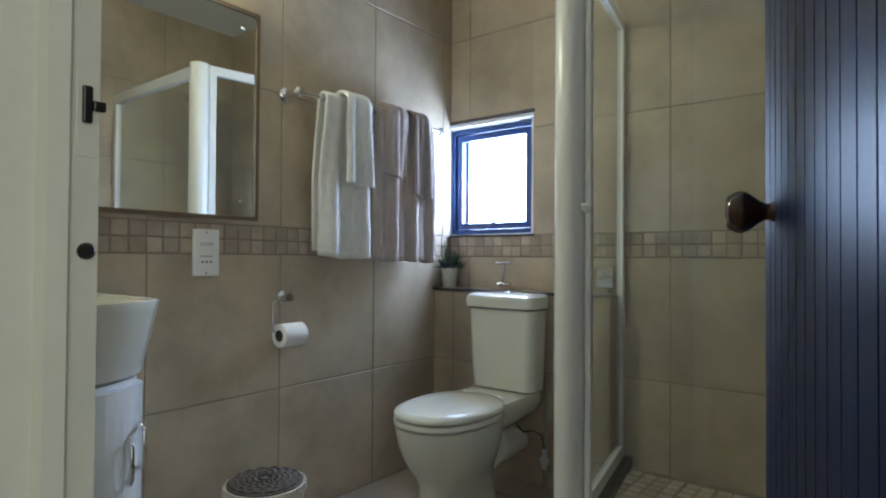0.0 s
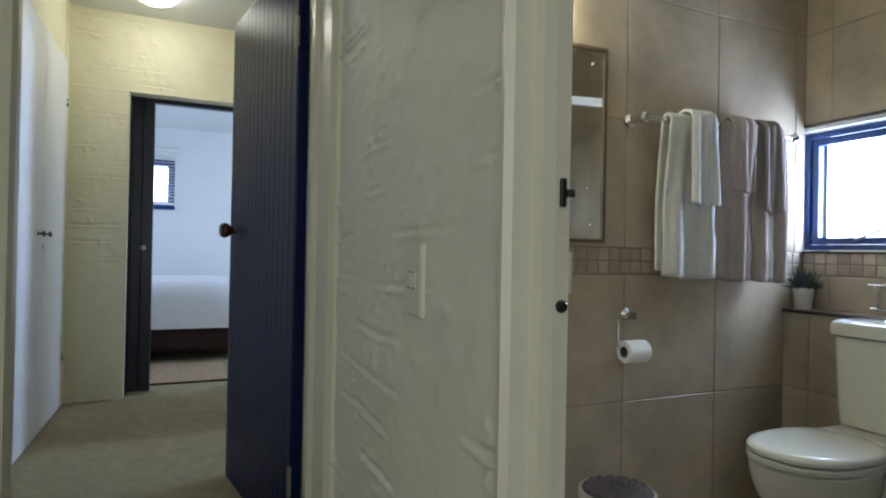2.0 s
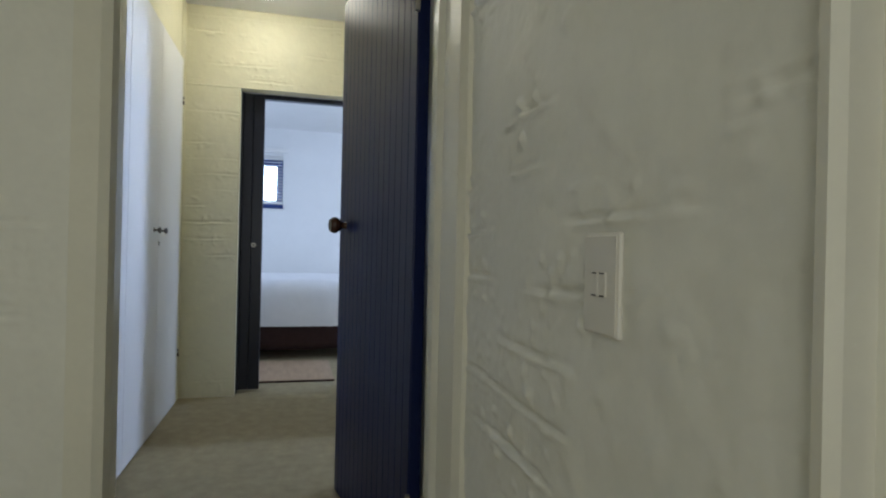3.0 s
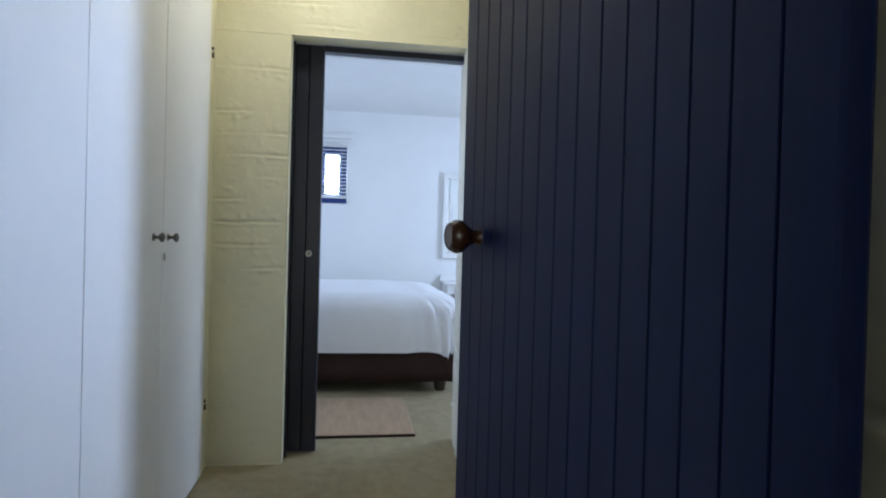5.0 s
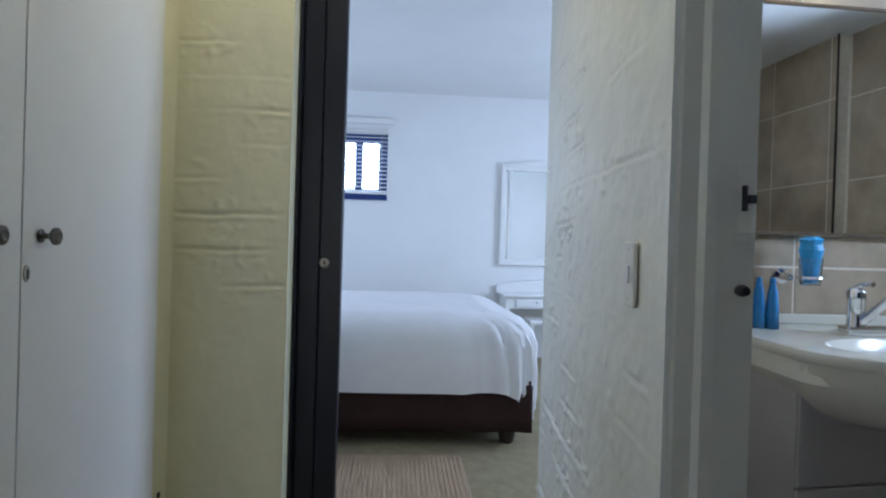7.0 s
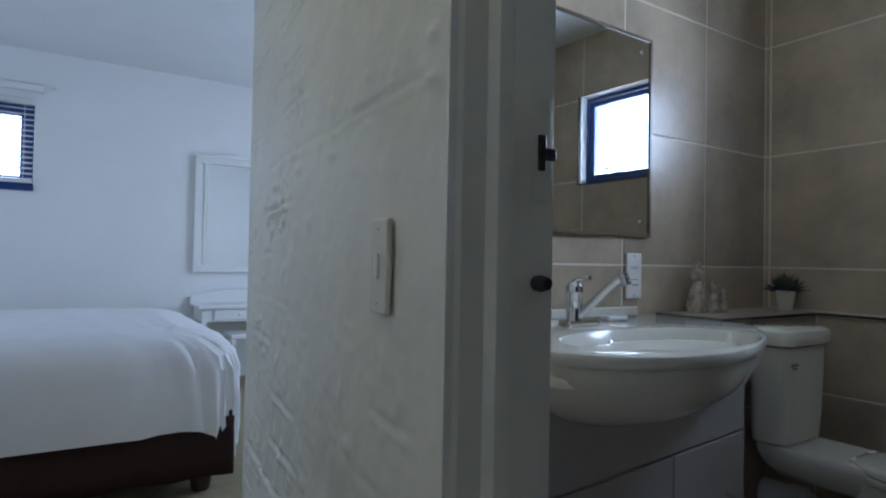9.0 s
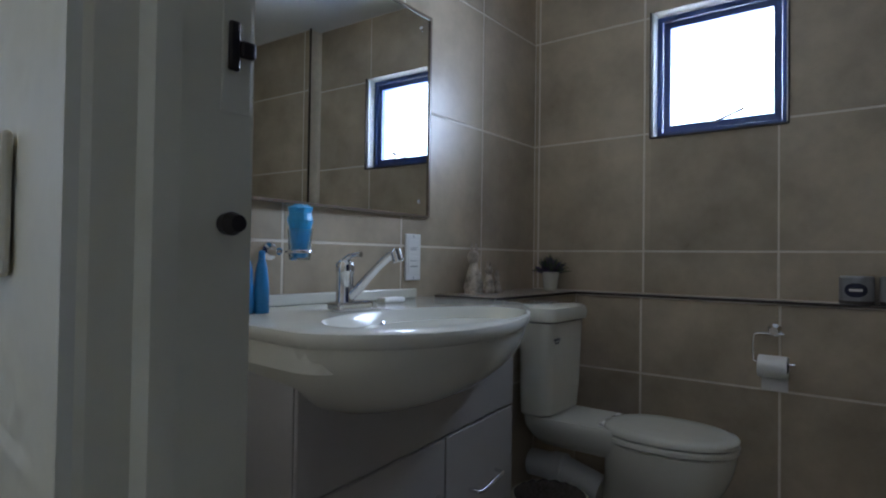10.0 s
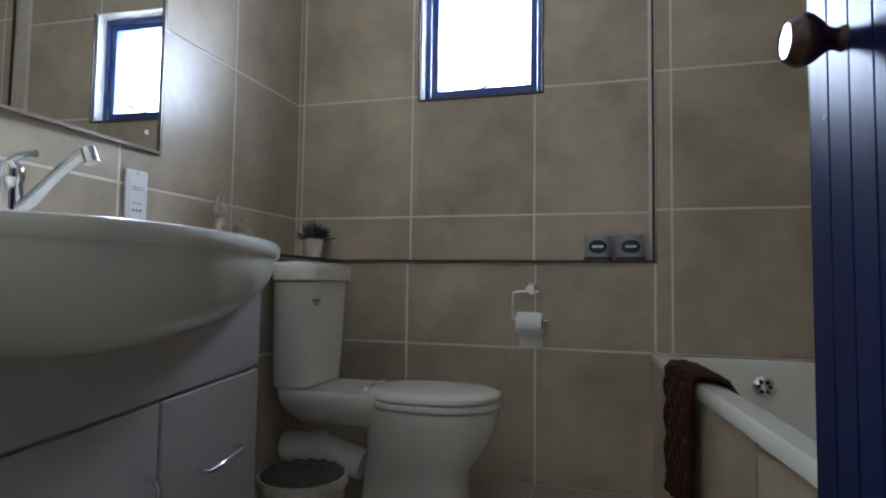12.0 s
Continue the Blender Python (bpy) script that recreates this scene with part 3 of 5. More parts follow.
structure(part("trim_8", boxes((WX0 + 0.001, WX1 - 0.001, 2.50, 2.6, WZ1 - 0.018, WZ1 - 0.001), (WX0 + 0.001, WX0 + 0.008, 2.4935, 2.6, WZ0 + 0.001, WZ1 - 0.019), (WX1 - 0.026, WX1 - 0.001, 2.52, 2.6, WZ0 + 0.001, WZ1 - 0.019)), PAINT_SMOOTH), "white painted window head and reveals", "trim")

# ---- passage: built-in wardrobe, switches ----


def small_knob(parent, x, y, z):
    bm = lathe([(0.013, 0), (0.013, 0.002), (0.006, 0.004), (0.005, 0.016), (0.010, 0.020), (0.0165, 0.026), (0.0165, 0.031), (0.009, 0.035), (0.007, 0.0335)], 20)
    bmesh.ops.transform(bm, matrix=pose(x, y, z, -90, 0, 0), verts=bm.verts)
    return part("knob", bm, PEWTER, parent, "dark pewter knob", smooth=True)


CUTS = [-0.215, -0.805, -1.395, -1.985, -2.585]
for i, (b, a) in enumerate(zip(CUTS, CUTS[1:])):
    if i % 2 == 0:
        ward = thing("wardrobe", "tall white built-in wardrobe with flat doors, closed", "wardrobe", group="wardrobes along the passage")
        part("body", boxes((CUTS[i + 2] + 0.001, b - 0.001, -1.325, S - 0.022, 0.0, 2.19)), WHITE_BOARD, ward)
    door = part("door", boxes((a + 0.0022, b - 0.0022, S - 0.020, S, 0.012, 2.19), bevel=0.0012), WHITE_BOARD, ward)
    kx = b - 0.055 if i % 2 else a + 0.098
    small_knob(door, kx, S, 1.085)
    if i % 2:
        bm = lathe([(0.012, 0), (0.012, 0.002), (0.009, 0.003)], 20, sx=0.75, sy=1.3)
        bmesh.ops.transform(bm, matrix=pose(b - 0.014, S, 1.016, -90, 0, 0), verts=bm.verts)
        part("escutcheon", bm, STEEL, door, "small steel keyhole plate")
        part("keyhole", boxes((b - 0.0165, b - 0.0115, S + 0.0026, S + 0.004, 1.006, 1.024)), BRASS_DARK, door)
for z in (0.30, 1.93):
    m = thing("wall_bracket", "small old screw plate on the painted wall", "bracket", group="old screw plates")
    part("plate", boxes((-2.66, -2.648, S - 0.012, S - 0.004, z - 0.012, z + 0.012), (-2.655, -2.645, S - 0.012, S - 0.005, z + 0.022, z + 0.036), bevel=0.001), BRASS_DARK, m)


def wall_plate(name, label, category, m, w, h, kind):
    """A switch or socket plate; local x across, z up, y out of the wall."""
    root = thing(name, label, category)
    root.matrix_world = m
    part("plate", boxes((-w / 2, w / 2, 0, 0.009, -h / 2, h / 2), bevel=0.004), IVORY if kind != "socket" else PLASTIC, root)
    if kind == "one":
        part("rocker", boxes((-0.007, 0.007, 0.009, 0.013, -0.017, 0.017), bevel=0.002), PLASTIC, root)
        for z in (-0.048, 0.048):
            part("screw", boxes((-0.002, 0.002, 0.009, 0.0098, z - 0.002, z + 0.002)), STEEL, root)
    if kind == "four":
        part("cover", boxes((-w / 2 + 0.004, w / 2 - 0.004, 0.009, 0.011, -h / 2 + 0.004, h / 2 - 0.004), bevel=0.001), IVORY, root)
        for x in (-0.010, 0.010):
            part("rocker", boxes((x - 0.0085, x + 0.0085, 0.0088, 0.0128, -0.0165, 0.0165), bevel=0.0008), IVORY, root)
            for z in (-0.0150, 0.0150):
                part("mark", boxes((x - 0.006, x + 0.006, 0.0129, 0.0134, z - 0.001, z + 0.001)), FIG_DARK, root)
    if kind == "socket":
        for z in (-h / 2 + 0.010, h / 2 - 0.010):
            part("screw", boxes((-0.0025, 0.0025, 0.009, 0.0100, z - 0.0025, z + 0.0025)), INK, root)
        part("module", boxes((-w * 0.36, w * 0.36, 0.009, 0.011, -h * 0.38, h * 0.02), bevel=0.001), PLASTIC, root)
        part("module", boxes((-w * 0.36, w * 0.36, 0.009, 0.0105, h * 0.06, h * 0.38), bevel=0.001), PLASTIC, root)
        for k in range(3):
            x = (k - 1) * w * 0.16
            part("slot", boxes((x - 0.0035, x + 0.0035, 0.0111, 0.0117, -h * 0.20 - 0.003, -h * 0.20 + 0.003)), FIG_DARK, root)
        for z in (h * 0.16, h * 0.20, -h * 0.08):
            part("print", boxes((-w * 0.24, w * 0.26, 0.0106, 0.0113, z - 0.0010, z + 0.0010)), INK, root)
    return root


wall_plate("light_switch", "ivory two-gang rocker switch on rough white wall", "light switch", pose(0.709, N + 0.001, 0.973, 0, 0, 180), 0.090, 0.138, "four")
wall_plate("light_switch", "ivory narrow single light switch on lumpy white wall", "light switch", pose(-1.968, 0.379, 1.046, 0, 0, 174.9), 0.060, 0.125, "one")

# ---- bedroom ----
bed = thing("bed", "large bed with white cover and dark brown skirt", "bed")
part("base", boxes((-5.85, -4.03, -1.15, 0.66, 0.11, 0.40), bevel=0.01), BROWN_CLOTH, bed)
bm = bmesh.new()
nu, rng = 90, random.Random(4)
rows = []
for j, z in enumerate((0.085, 0.16, 0.24, 0.34)):
    row = []
    for i in range(nu + 1):
        y = -1.17 + 1.85 * i / nu
        w = 0.008 * math.sin(y * 21) + 0.006 * noise.noise(Vector((y * 9, z, 2)))
        row.append(bm.verts.new((-4.005 + w * (1 - j / 4), y, z + (0.010 * noise.noise(Vector((y * 5, 0, 4))) if j == 0 else 0))))
    rows.append(row)
for a, b in zip(rows, rows[1:]):
    for i in range(nu):
        bm.faces.new((a[i], a[i + 1], b[i + 1], b[i]))
sk = part("bed_skirt", bm, BROWN_CLOTH, bed, "dark brown gathered cloth", smooth=True)
md = sk.modifiers.new("thickness", "SOLIDIFY")
md.thickness = 0.006
part("bed_skirt", boxes((-5.85, -4.02, 0.662, 0.675, 0.09, 0.36), bevel=0.004), BROWN_CLOTH, bed)
for x, y in ((-4.10, 0.56), (-4.10, -1.05), (-5.75, 0.56), (-5.75, -1.05)):
    part("leg", lathe([(0.034, 0), (0.040, 0.01), (0.058, 0.11), (0.056, 0.115)], 20, centre=(x, y, 0)), DARK_WOOD, bed, smooth=True)
# the cover: a cloth over a rounded block, lower at its near corner
bm = bmesh.new()
prof = [(0.30, 0.035), (0.36, 0.042), (0.46, 0.040), (0.55, 0.030), (0.61, 0.010), (0.655, -0.03), (0.685, -0.09), (0.697, -0.18)]
rings = []
nn = 220
for k, (z, o) in enumerate(prof):
    ring = []
    for i in range(nn):
        a = 2 * math.pi * i / nn
        c, s = math.cos(a), math.sin(a)
        e = 0.22
        ux, uy = math.copysign(abs(c) ** e, c), math.copysign(abs(s) ** e, s)
        fold = 0.012 * noise.noise(Vector((17 * c, 30 * s, 0.9 * k))) + 0.020 * noise.noise(Vector((6 * c, 14 * s, 0.35 * k))) + 0.004 * math.sin(26 * a + 0.6 * k) * max(0, 1 - k / 4)
        x = -4.94 + ux * (0.93 + o + fold)
        y = -0.235 + uy * (0.95 + o + fold)
        corner = max(0.0, c) * max(0.0, s) * 2
        drop = (0.155 * corner ** 6 + 0.012 * noise.noise(Vector((5 * c, 5 * s, 8)))) * max(0.0, 1 - k / 3)
        ring.append((x, y, z - drop + 0.010 * noise.noise(Vector((4 * x, 5 * y, 5)))))
    rings.append(ring)
cx, cy = -4.94, -0.25
for f in (0.97, 0.94, 0.91, 0.88, 0.84, 0.80, 0.76, 0.7, 0.6, 0.5, 0.4, 0.25, 0.1):
    rings.append([(cx + (x - cx) * f, cy + (y - cy) * f, 0.702 + 0.012 * noise.noise(Vector((3 * x * f, 3 * y * f, 1))) + 0.007 * noise.noise(Vector((11 * x * f, 7 * y * f, 4)))) for x, y, z in rings[len(prof) - 1]])
loft(bm, rings, cap0=False)
quilt = part("bedspread", bm, LINEN, bed, "white cotton cover hanging over the edge", smooth=True)

rug = thing("rug", "straw-coloured woven rug on the carpet beside the bed", "rug")
part("mat", boxes((-3.86, -3.075, -1.10, 0.275, 0.0, 0.012), bevel=0.004), RUG, rug)
bm = bmesh.new()
for i in range(64):
    y = -1.09 + i * 0.0213
    box(bm, -3.855, -3.085, y, y + 0.012, 0.011, 0.0155)
part("ribs", bm, RUG, rug)
part("binding", boxes((-3.080, -3.068, -1.10, 0.275, 0.0, 0.0135), bevel=0.003), BROWN_CLOTH, rug)

blind = thing("venetian_blind", "white slatted blind lowered over small dark window", "blind")
part("headrail", boxes((-6.595, -6.545, -0.79, -0.155, 2.255, 2.305), bevel=0.004), PLASTIC, blind)
for i in range(16):
    z = 1.60 + i * 0.040
    bm = boxes((-0.017, 0.017, -0.27, 0.27, -0.0015, 0.0015))
    bmesh.ops.transform(bm, matrix=pose(-6.57, -0.485, z, 0, 24, 0), verts=bm.verts)
    part("slat", bm, PLASTIC, blind)
for y in (-0.70, -0.27):
    part("cord", tube([(-6.57, y, 1.58), (-6.57, y, 2.26)], 0.0025, 6), PLASTIC, blind)
part("bottom_rail", boxes((-6.585, -6.555, -0.755, -0.215, 1.570, 1.590), bevel=0.003), PLASTIC, blind)

table = thing("dressing_table", "white painted dressing table with a small drawer", "dressing table")
TX, TY = -6.57, 0.90
part("tabletop", boxes((TX, TX + 0.42, TY, TY + 0.95, 0.635, 0.66), bevel=0.005), WHITE_FRAME, table)
part("apron", boxes((TX + 0.02, TX + 0.39, TY + 0.03, TY + 0.92, 0.53, 0.635)), WHITE_FRAME, table)
dr = part("drawer", boxes((TX + 0.39, TX + 0.402, TY + 0.12, TY + 0.52, 0.545, 0.622), bevel=0.003), WHITE_FRAME, table)
part("knob", lathe([(0.012, 0), (0.016, 0.012), (0.008, 0.02)], 12, centre=(TX + 0.402, TY + 0.32, 0.58)), WHITE_FRAME, dr)
for x in (TX + 0.035, TX + 0.375):
    for y in (TY + 0.045, TY + 0.905):
        part("leg", boxes((x - 0.022, x + 0.022, y - 0.022, y + 0.022, 0, 0.53), bevel=0.004), WHITE_FRAME, table)
bm = bmesh.new()
prism(bm, [(0, 0), (0.95, 0), (0.95, 0.06), (0.70, 0.10), (0.475, 0.115), (0.25, 0.10), (0, 0.06)], 0, 0.018)
bmesh.ops.transform(bm, matrix=Matrix(((0, 0, 1, TX + 0.002), (1, 0, 0, TY), (0, 1, 0, 0.66), (0, 0, 0, 1))), verts=bm.verts)
part("back_rail", bm, WHITE_FRAME, table)
vm = thing("dressing_mirror", "white framed wall mirror above the dressing table", "mirror")
MY, MZ0, MZ1, MW = 0.915, 0.918, 1.900, 0.72
part("frame", boxes((BX + 0.001, BX + 0.05, MY, MY + 0.045, MZ0, MZ1), (BX + 0.001, BX + 0.05, MY + MW - 0.045, MY + MW, MZ0, MZ1), (BX + 0.001, BX + 0.05, MY + 0.045, MY + MW - 0.045, MZ0, MZ0 + 0.06), (BX + 0.001, BX + 0.05, MY + 0.045, MY + MW - 0.045, MZ1 - 0.05, MZ1), bevel=0.004), WHITE_FRAME, vm)
part("inner_stile", boxes((BX + 0.02, BX + 0.055, MY + 0.075, MY + 0.10, MZ0 + 0.06, MZ1 - 0.05)), WHITE_FRAME, vm)
part("inner_stile", boxes((BX + 0.02, BX + 0.055, MY + MW - 0.10, MY + MW - 0.075, MZ0 + 0.06, MZ1 - 0.05)), WHITE_FRAME, vm)
bm = bmesh.new()
prism(bm, [(0, 0), (MW, 0), (MW, 0.015), (MW * 0.75, 0.03), (MW * 0.5, 0.055), (MW * 0.25, 0.03), (0, 0.015)], 0, 0.045)
bmesh.ops.transform(bm, matrix=Matrix(((0, 0, 1, BX + 0.003), (1, 0, 0, MY), (0, 1, 0, MZ1), (0, 0, 0, 1))), verts=bm.verts)
part("crest", bm, WHITE_FRAME, vm)
part("glass", boxes((BX + 0.012, BX + 0.018, MY + 0.045, MY + MW - 0.045, MZ0 + 0.06, MZ1 - 0.05)), MIRROR, vm)
stool = thing("stool", "white painted wooden stool under the dressing table", "stool")
part("seat", boxes((-6.30, -6.02, 1.12, 1.50, 0.40, 0.44), bevel=0.01), WHITE_FRAME, stool)
for x in (-6.28, -6.04):
    for y in (1.14, 1.48):
        part("leg", boxes((x - 0.016, x + 0.016, y - 0.016, y + 0.016, 0, 0.40), bevel=0.003), WHITE_FRAME, stool)
part("rung", boxes((-6.29, -6.03, 1.133, 1.147, 0.18, 0.21)), WHITE_FRAME, stool)

# ---- bathroom ware ----


def egg(w, l0, l1, z, n=40, p=2.3):
    """An egg-shaped ring: half width w, reach l0 back and l1 forward along local -y."""
    out = []
    for i in range(n):
        a = 2 * math.pi * i / n
        c, s = math.cos(a), math.sin(a)
        x = w * math.copysign(abs(c) ** (2 / p), c)
        y = -(l1 if s > 0 else l0) * math.copysign(abs(s) ** (2 / p), s)
        out.append((x, y, z))
    return out


def shift(ring, dy):
    return [(x, y + dy, z) for x, y, z in ring]


def toilet(m, label, badge=False, rise=0.0, slim=1.0, reach=0.0):
    """A close-coupled toilet; its back stands at local y 0 and it faces local -y."""
    root = thing("toilet", label, "toilet")
    root.matrix_world = m
    bm = bmesh.new()
    tank = lambda w, d, z: [(x, y - 0.006 - d * slim / 2 - 0.008, z + rise * max(0.0, (z - 0.412) / 0.38)) for x, y in rounded(w, d * slim, 0.042, 6)]
    loft(bm, [tank(0.272, 0.140, 0.412), tank(0.290, 0.156, 0.419), tank(0.300, 0.164, 0.50), tank(0.316, 0.174, 0.732)])
    part("cistern", bm, CERAMIC, root, smooth=True)
    bm = bmesh.new()
    loft(bm, [tank(0.318, 0.176, 0.735), tank(0.334, 0.190, 0.740), tank(0.338, 0.194, 0.766), tank(0.330, 0.186, 0.784), tank(0.300, 0.158, 0.794)])
    lid = part("cistern_lid", bm, CERAMIC, root, smooth=True)
    part("flush_button", lathe([(0.022, 0.7935 + rise), (0.022, 0.798 + rise), (0.018, 0.800 + rise)], 24, centre=(0, -0.095 * slim, 0)), CHROME, lid, smooth=True)
    if badge:
        yb = -0.0155 - 0.174 * slim
        part("badge", boxes((-0.120, -0.076, yb, yb + 0.004, 0.700, 0.710), (-0.110, -0.084, yb, yb + 0.004, 0.689, 0.696)), INK, root)
    cy = -0.465 - reach
    bm = bmesh.new()
    loft(bm, [shift(egg(w, b, f, z), cy) for w, b, f, z in (
        (0.104, 0.24, 0.142, 0.0), (0.106, 0.24, 0.145, 0.018), (0.099, 0.23, 0.137, 0.032), (0.096, 0.225, 0.133, 0.10), (0.099, 0.22, 0.137, 0.150), (0.112, 0.215, 0.152, 0.185), (0.132, 0.21, 0.180, 0.220),
        (0.148, 0.208, 0.203, 0.260), (0.158, 0.206, 0.219, 0.300), (0.164, 0.206, 0.229, 0.340), (0.166, 0.206, 0.232, 0.366), (0.158, 0.20, 0.222, 0.372))])
    part("bowl", bm, CERAMIC, root, smooth=True)
    bm = bmesh.new()
    plat = lambda w, y0, y1, z: [(x, y0 + (y1 - y0) * (0.5 + yy / 1.0), z) for x, yy in rounded(w, 1.0, 0.10 if w > 0.2 else 0.06, 4)]
    yf = -0.36 - reach
    loft(bm, [plat(0.17, yf + 0.03, -0.09, 0.300), plat(0.25, yf + 0.01, -0.05, 0.335), plat(0.272, yf, -0.020, 0.372), plat(0.276, yf, -0.016, 0.402), plat(0.266, yf, -0.022, 0.411)])
    part("platform", bm, CERAMIC, root, smooth=True)
    part("outlet_pipe", tube([(0, -0.30, 0.15), (0, -0.17, 0.185), (0, -0.15, 0.19), (0, -0.149, 0.19), (0, -0.10, 0.19), (0, -0.099, 0.19), (0, -0.002, 0.19)], 0.056, 20, radii=(0.05, 0.05, 0.05, 0.060, 0.060, 0.052, 0.052)), PLASTIC, root, smooth=True)
    part("foot_bolt", lathe([(0.010, 0), (0.010, 0.012), (0.005, 0.016)], 12, centre=(0.118, cy + 0.06, 0.0)), PLASTIC, root)
    sy = cy + 0.005
    bm = bmesh.new()
    loft(bm, [shift(egg(0.164, 0.200, 0.236, 0.3735), sy), shift(egg(0.170, 0.206, 0.244, 0.378), sy), shift(egg(0.170, 0.206, 0.244, 0.390), sy), shift(egg(0.165, 0.200, 0.238, 0.395), sy)])
    part("seat", bm, CERAMIC, root, smooth=True)
    bm = bmesh.new()
    loft(bm, [shift(egg(0.164, 0.200, 0.237, 0.3985), sy), shift(egg(0.169, 0.205, 0.243, 0.403), sy), shift(egg(0.169, 0.205, 0.243, 0.413), sy), shift(egg(0.162, 0.198, 0.235, 0.422), sy), shift(egg(0.140, 0.172, 0.205, 0.4275), sy), shift(egg(0.08, 0.10, 0.12, 0.431), sy)])
    part("seat_lid", bm, CERAMIC, root, smooth=True)
    for x in (-0.07, 0.07):
        part("hinge", tube([(x - 0.02, cy + 0.198, 0.412), (x + 0.02, cy + 0.198, 0.412)], 0.010, 12), PLASTIC, root)
    return root


toilet(pose(0.472, 2.352, 0.0, 0, 0, 0), "white close-coupled toilet, lid closed, before a tiled ledge", False, 0.012, 0.84)
toilet(pose(-2.512, 2.318, 0.0, 0, 0, 90), "white close-coupled toilet, lid closed, beside the vanity", True, 0.040, 0.84, 0.065)


def paper_holder(m, label, tail):
    """Wire holder with a roll; local y out of the wall, x along the roll."""
    root = thing("toilet_roll_holder", label, "toilet roll holder")
    root.matrix_world = m
    bm = lathe([(0.024, 0), (0.024, 0.004), (0.017, 0.010), (0.011, 0.016), (0.011, 0.038), (0.015, 0.042)], 24)
    bmesh.ops.transform(bm, matrix=pose(0, 0, 0.0, -90, 0, 0), verts=bm.verts)
    part("rosette", bm, CHROME, root, smooth=True)
    part("arm", tube([(-0.035, 0.032, -0.012), (0.048, 0.032, -0.012), (0.064, 0.034, -0.016), (0.068, 0.040, -0.03), (0.068, 0.042, -0.105), (0.066, 0.042, -0.116), (0.055, 0.042, -0.120), (-0.070, 0.042, -0.120)], 0.0042, 10), CHROME, root, smooth=True)
    roll = thing("toilet_roll", "white paper roll on a chrome holder", "toilet roll")
    roll.matrix_world = m @ pose(0.0, 0.049, -0.132)
    bm = bmesh.new()
    rings = [[(x, r * math.cos(a), r * math.sin(a)) for a in (2 * math.pi * k / 40 for k in range(40))] for x, r in ((-0.0475, 0.020), (-0.0485, 0.039), (-0.046, 0.0415), (0.046, 0.0415), (0.0485, 0.039), (0.0475, 0.020))]
    loft(bm, rings + [rings[0]], cap0=False, cap1=False)
    part("paper", bm, PAPER, roll, smooth=True)
    bm = bmesh.new()
    rings = [[(x, r * math.cos(a), r * math.sin(a)) for a in (2 * math.pi * k / 32 for k in range(32))] for x, r in ((-0.049, 0.017), (-0.049, 0.0205), (0.049, 0.0205), (0.049, 0.017))]
    loft(bm, rings + [rings[0]], cap0=False, cap1=False)
    part("core", bm, CARD, roll, smooth=True)
    if tail:
        part("loose_sheet", boxes((-0.045, 0.045, -0.0412, -0.0400, -tail, -0.008)), PAPER, roll)
    return root


paper_holder(pose(0.001, 1.490, 0.806, 0, 0, -90), "chrome wall holder with paper roll on brown tiles", 0)
paper_holder(pose(-1.702, 2.738, 0.752, 0, 0, 180), "chrome wall holder with paper roll below the niche", 0.098)


def bin_basket(x, y, label, r=0.118, h=0.27):
    root = thing("waste_bin", label, "waste bin", (x, y, 0))
    part("basket", lathe([(r * 0.80, 0), (r * 0.82, 0.01), (r * 0.97, h - 0.03), (r, h - 0.025), (r, h), (r * 0.93, h)], 48), WICKER, root, smooth=True)
    bm = bmesh.new()
    for k in range(5):
        z = h - 0.022 + 0.005 * k
        for i in range(60):
            a = 2 * math.pi * (i + 0.5 * (k % 2)) / 60
            c, s = math.cos(a), math.sin(a)
            m = pose(c * r * 1.005, s * r * 1.005, z, 0, 0, math.degrees(a))
            lathe([(0.002, -0.004), (0.0045, 0), (0.002, 0.004)], 5, bm, centre=(c * r * 1.004, s * r * 1.004, z))
    part("woven_rim", bm, WICKER, root)
    part("lid", lathe([(r * 0.94, h - 0.004), (r * 0.95, h + 0.004), (r * 0.80, h + 0.010), (r * 0.3, h + 0.013)], 48), WICKER_DARK, root, "dark woven lid", smooth=True)
    bm = bmesh.new()
    for k in range(6):
        rr = r * (0.16 + 0.14 * k)
        ring = [(rr * math.cos(a), rr * math.sin(a), h + 0.0125 - 0.0012 * k + 0.003 * math.sin(16 * a + 3.14 * (k % 2))) for a in (2 * math.pi * i / 64 for i in range(65))]
        tube(ring, 0.0042, 6, bm)
    part("weave", bm, WICKER_DARK, root, smooth=True)
    return root


bin_basket(0.245, 1.255, "round pale wicker bin with a dark woven lid")
bin_basket(-2.275, 2.02, "round wicker bin with dark lid beside the toilet", 0.128, 0.205)


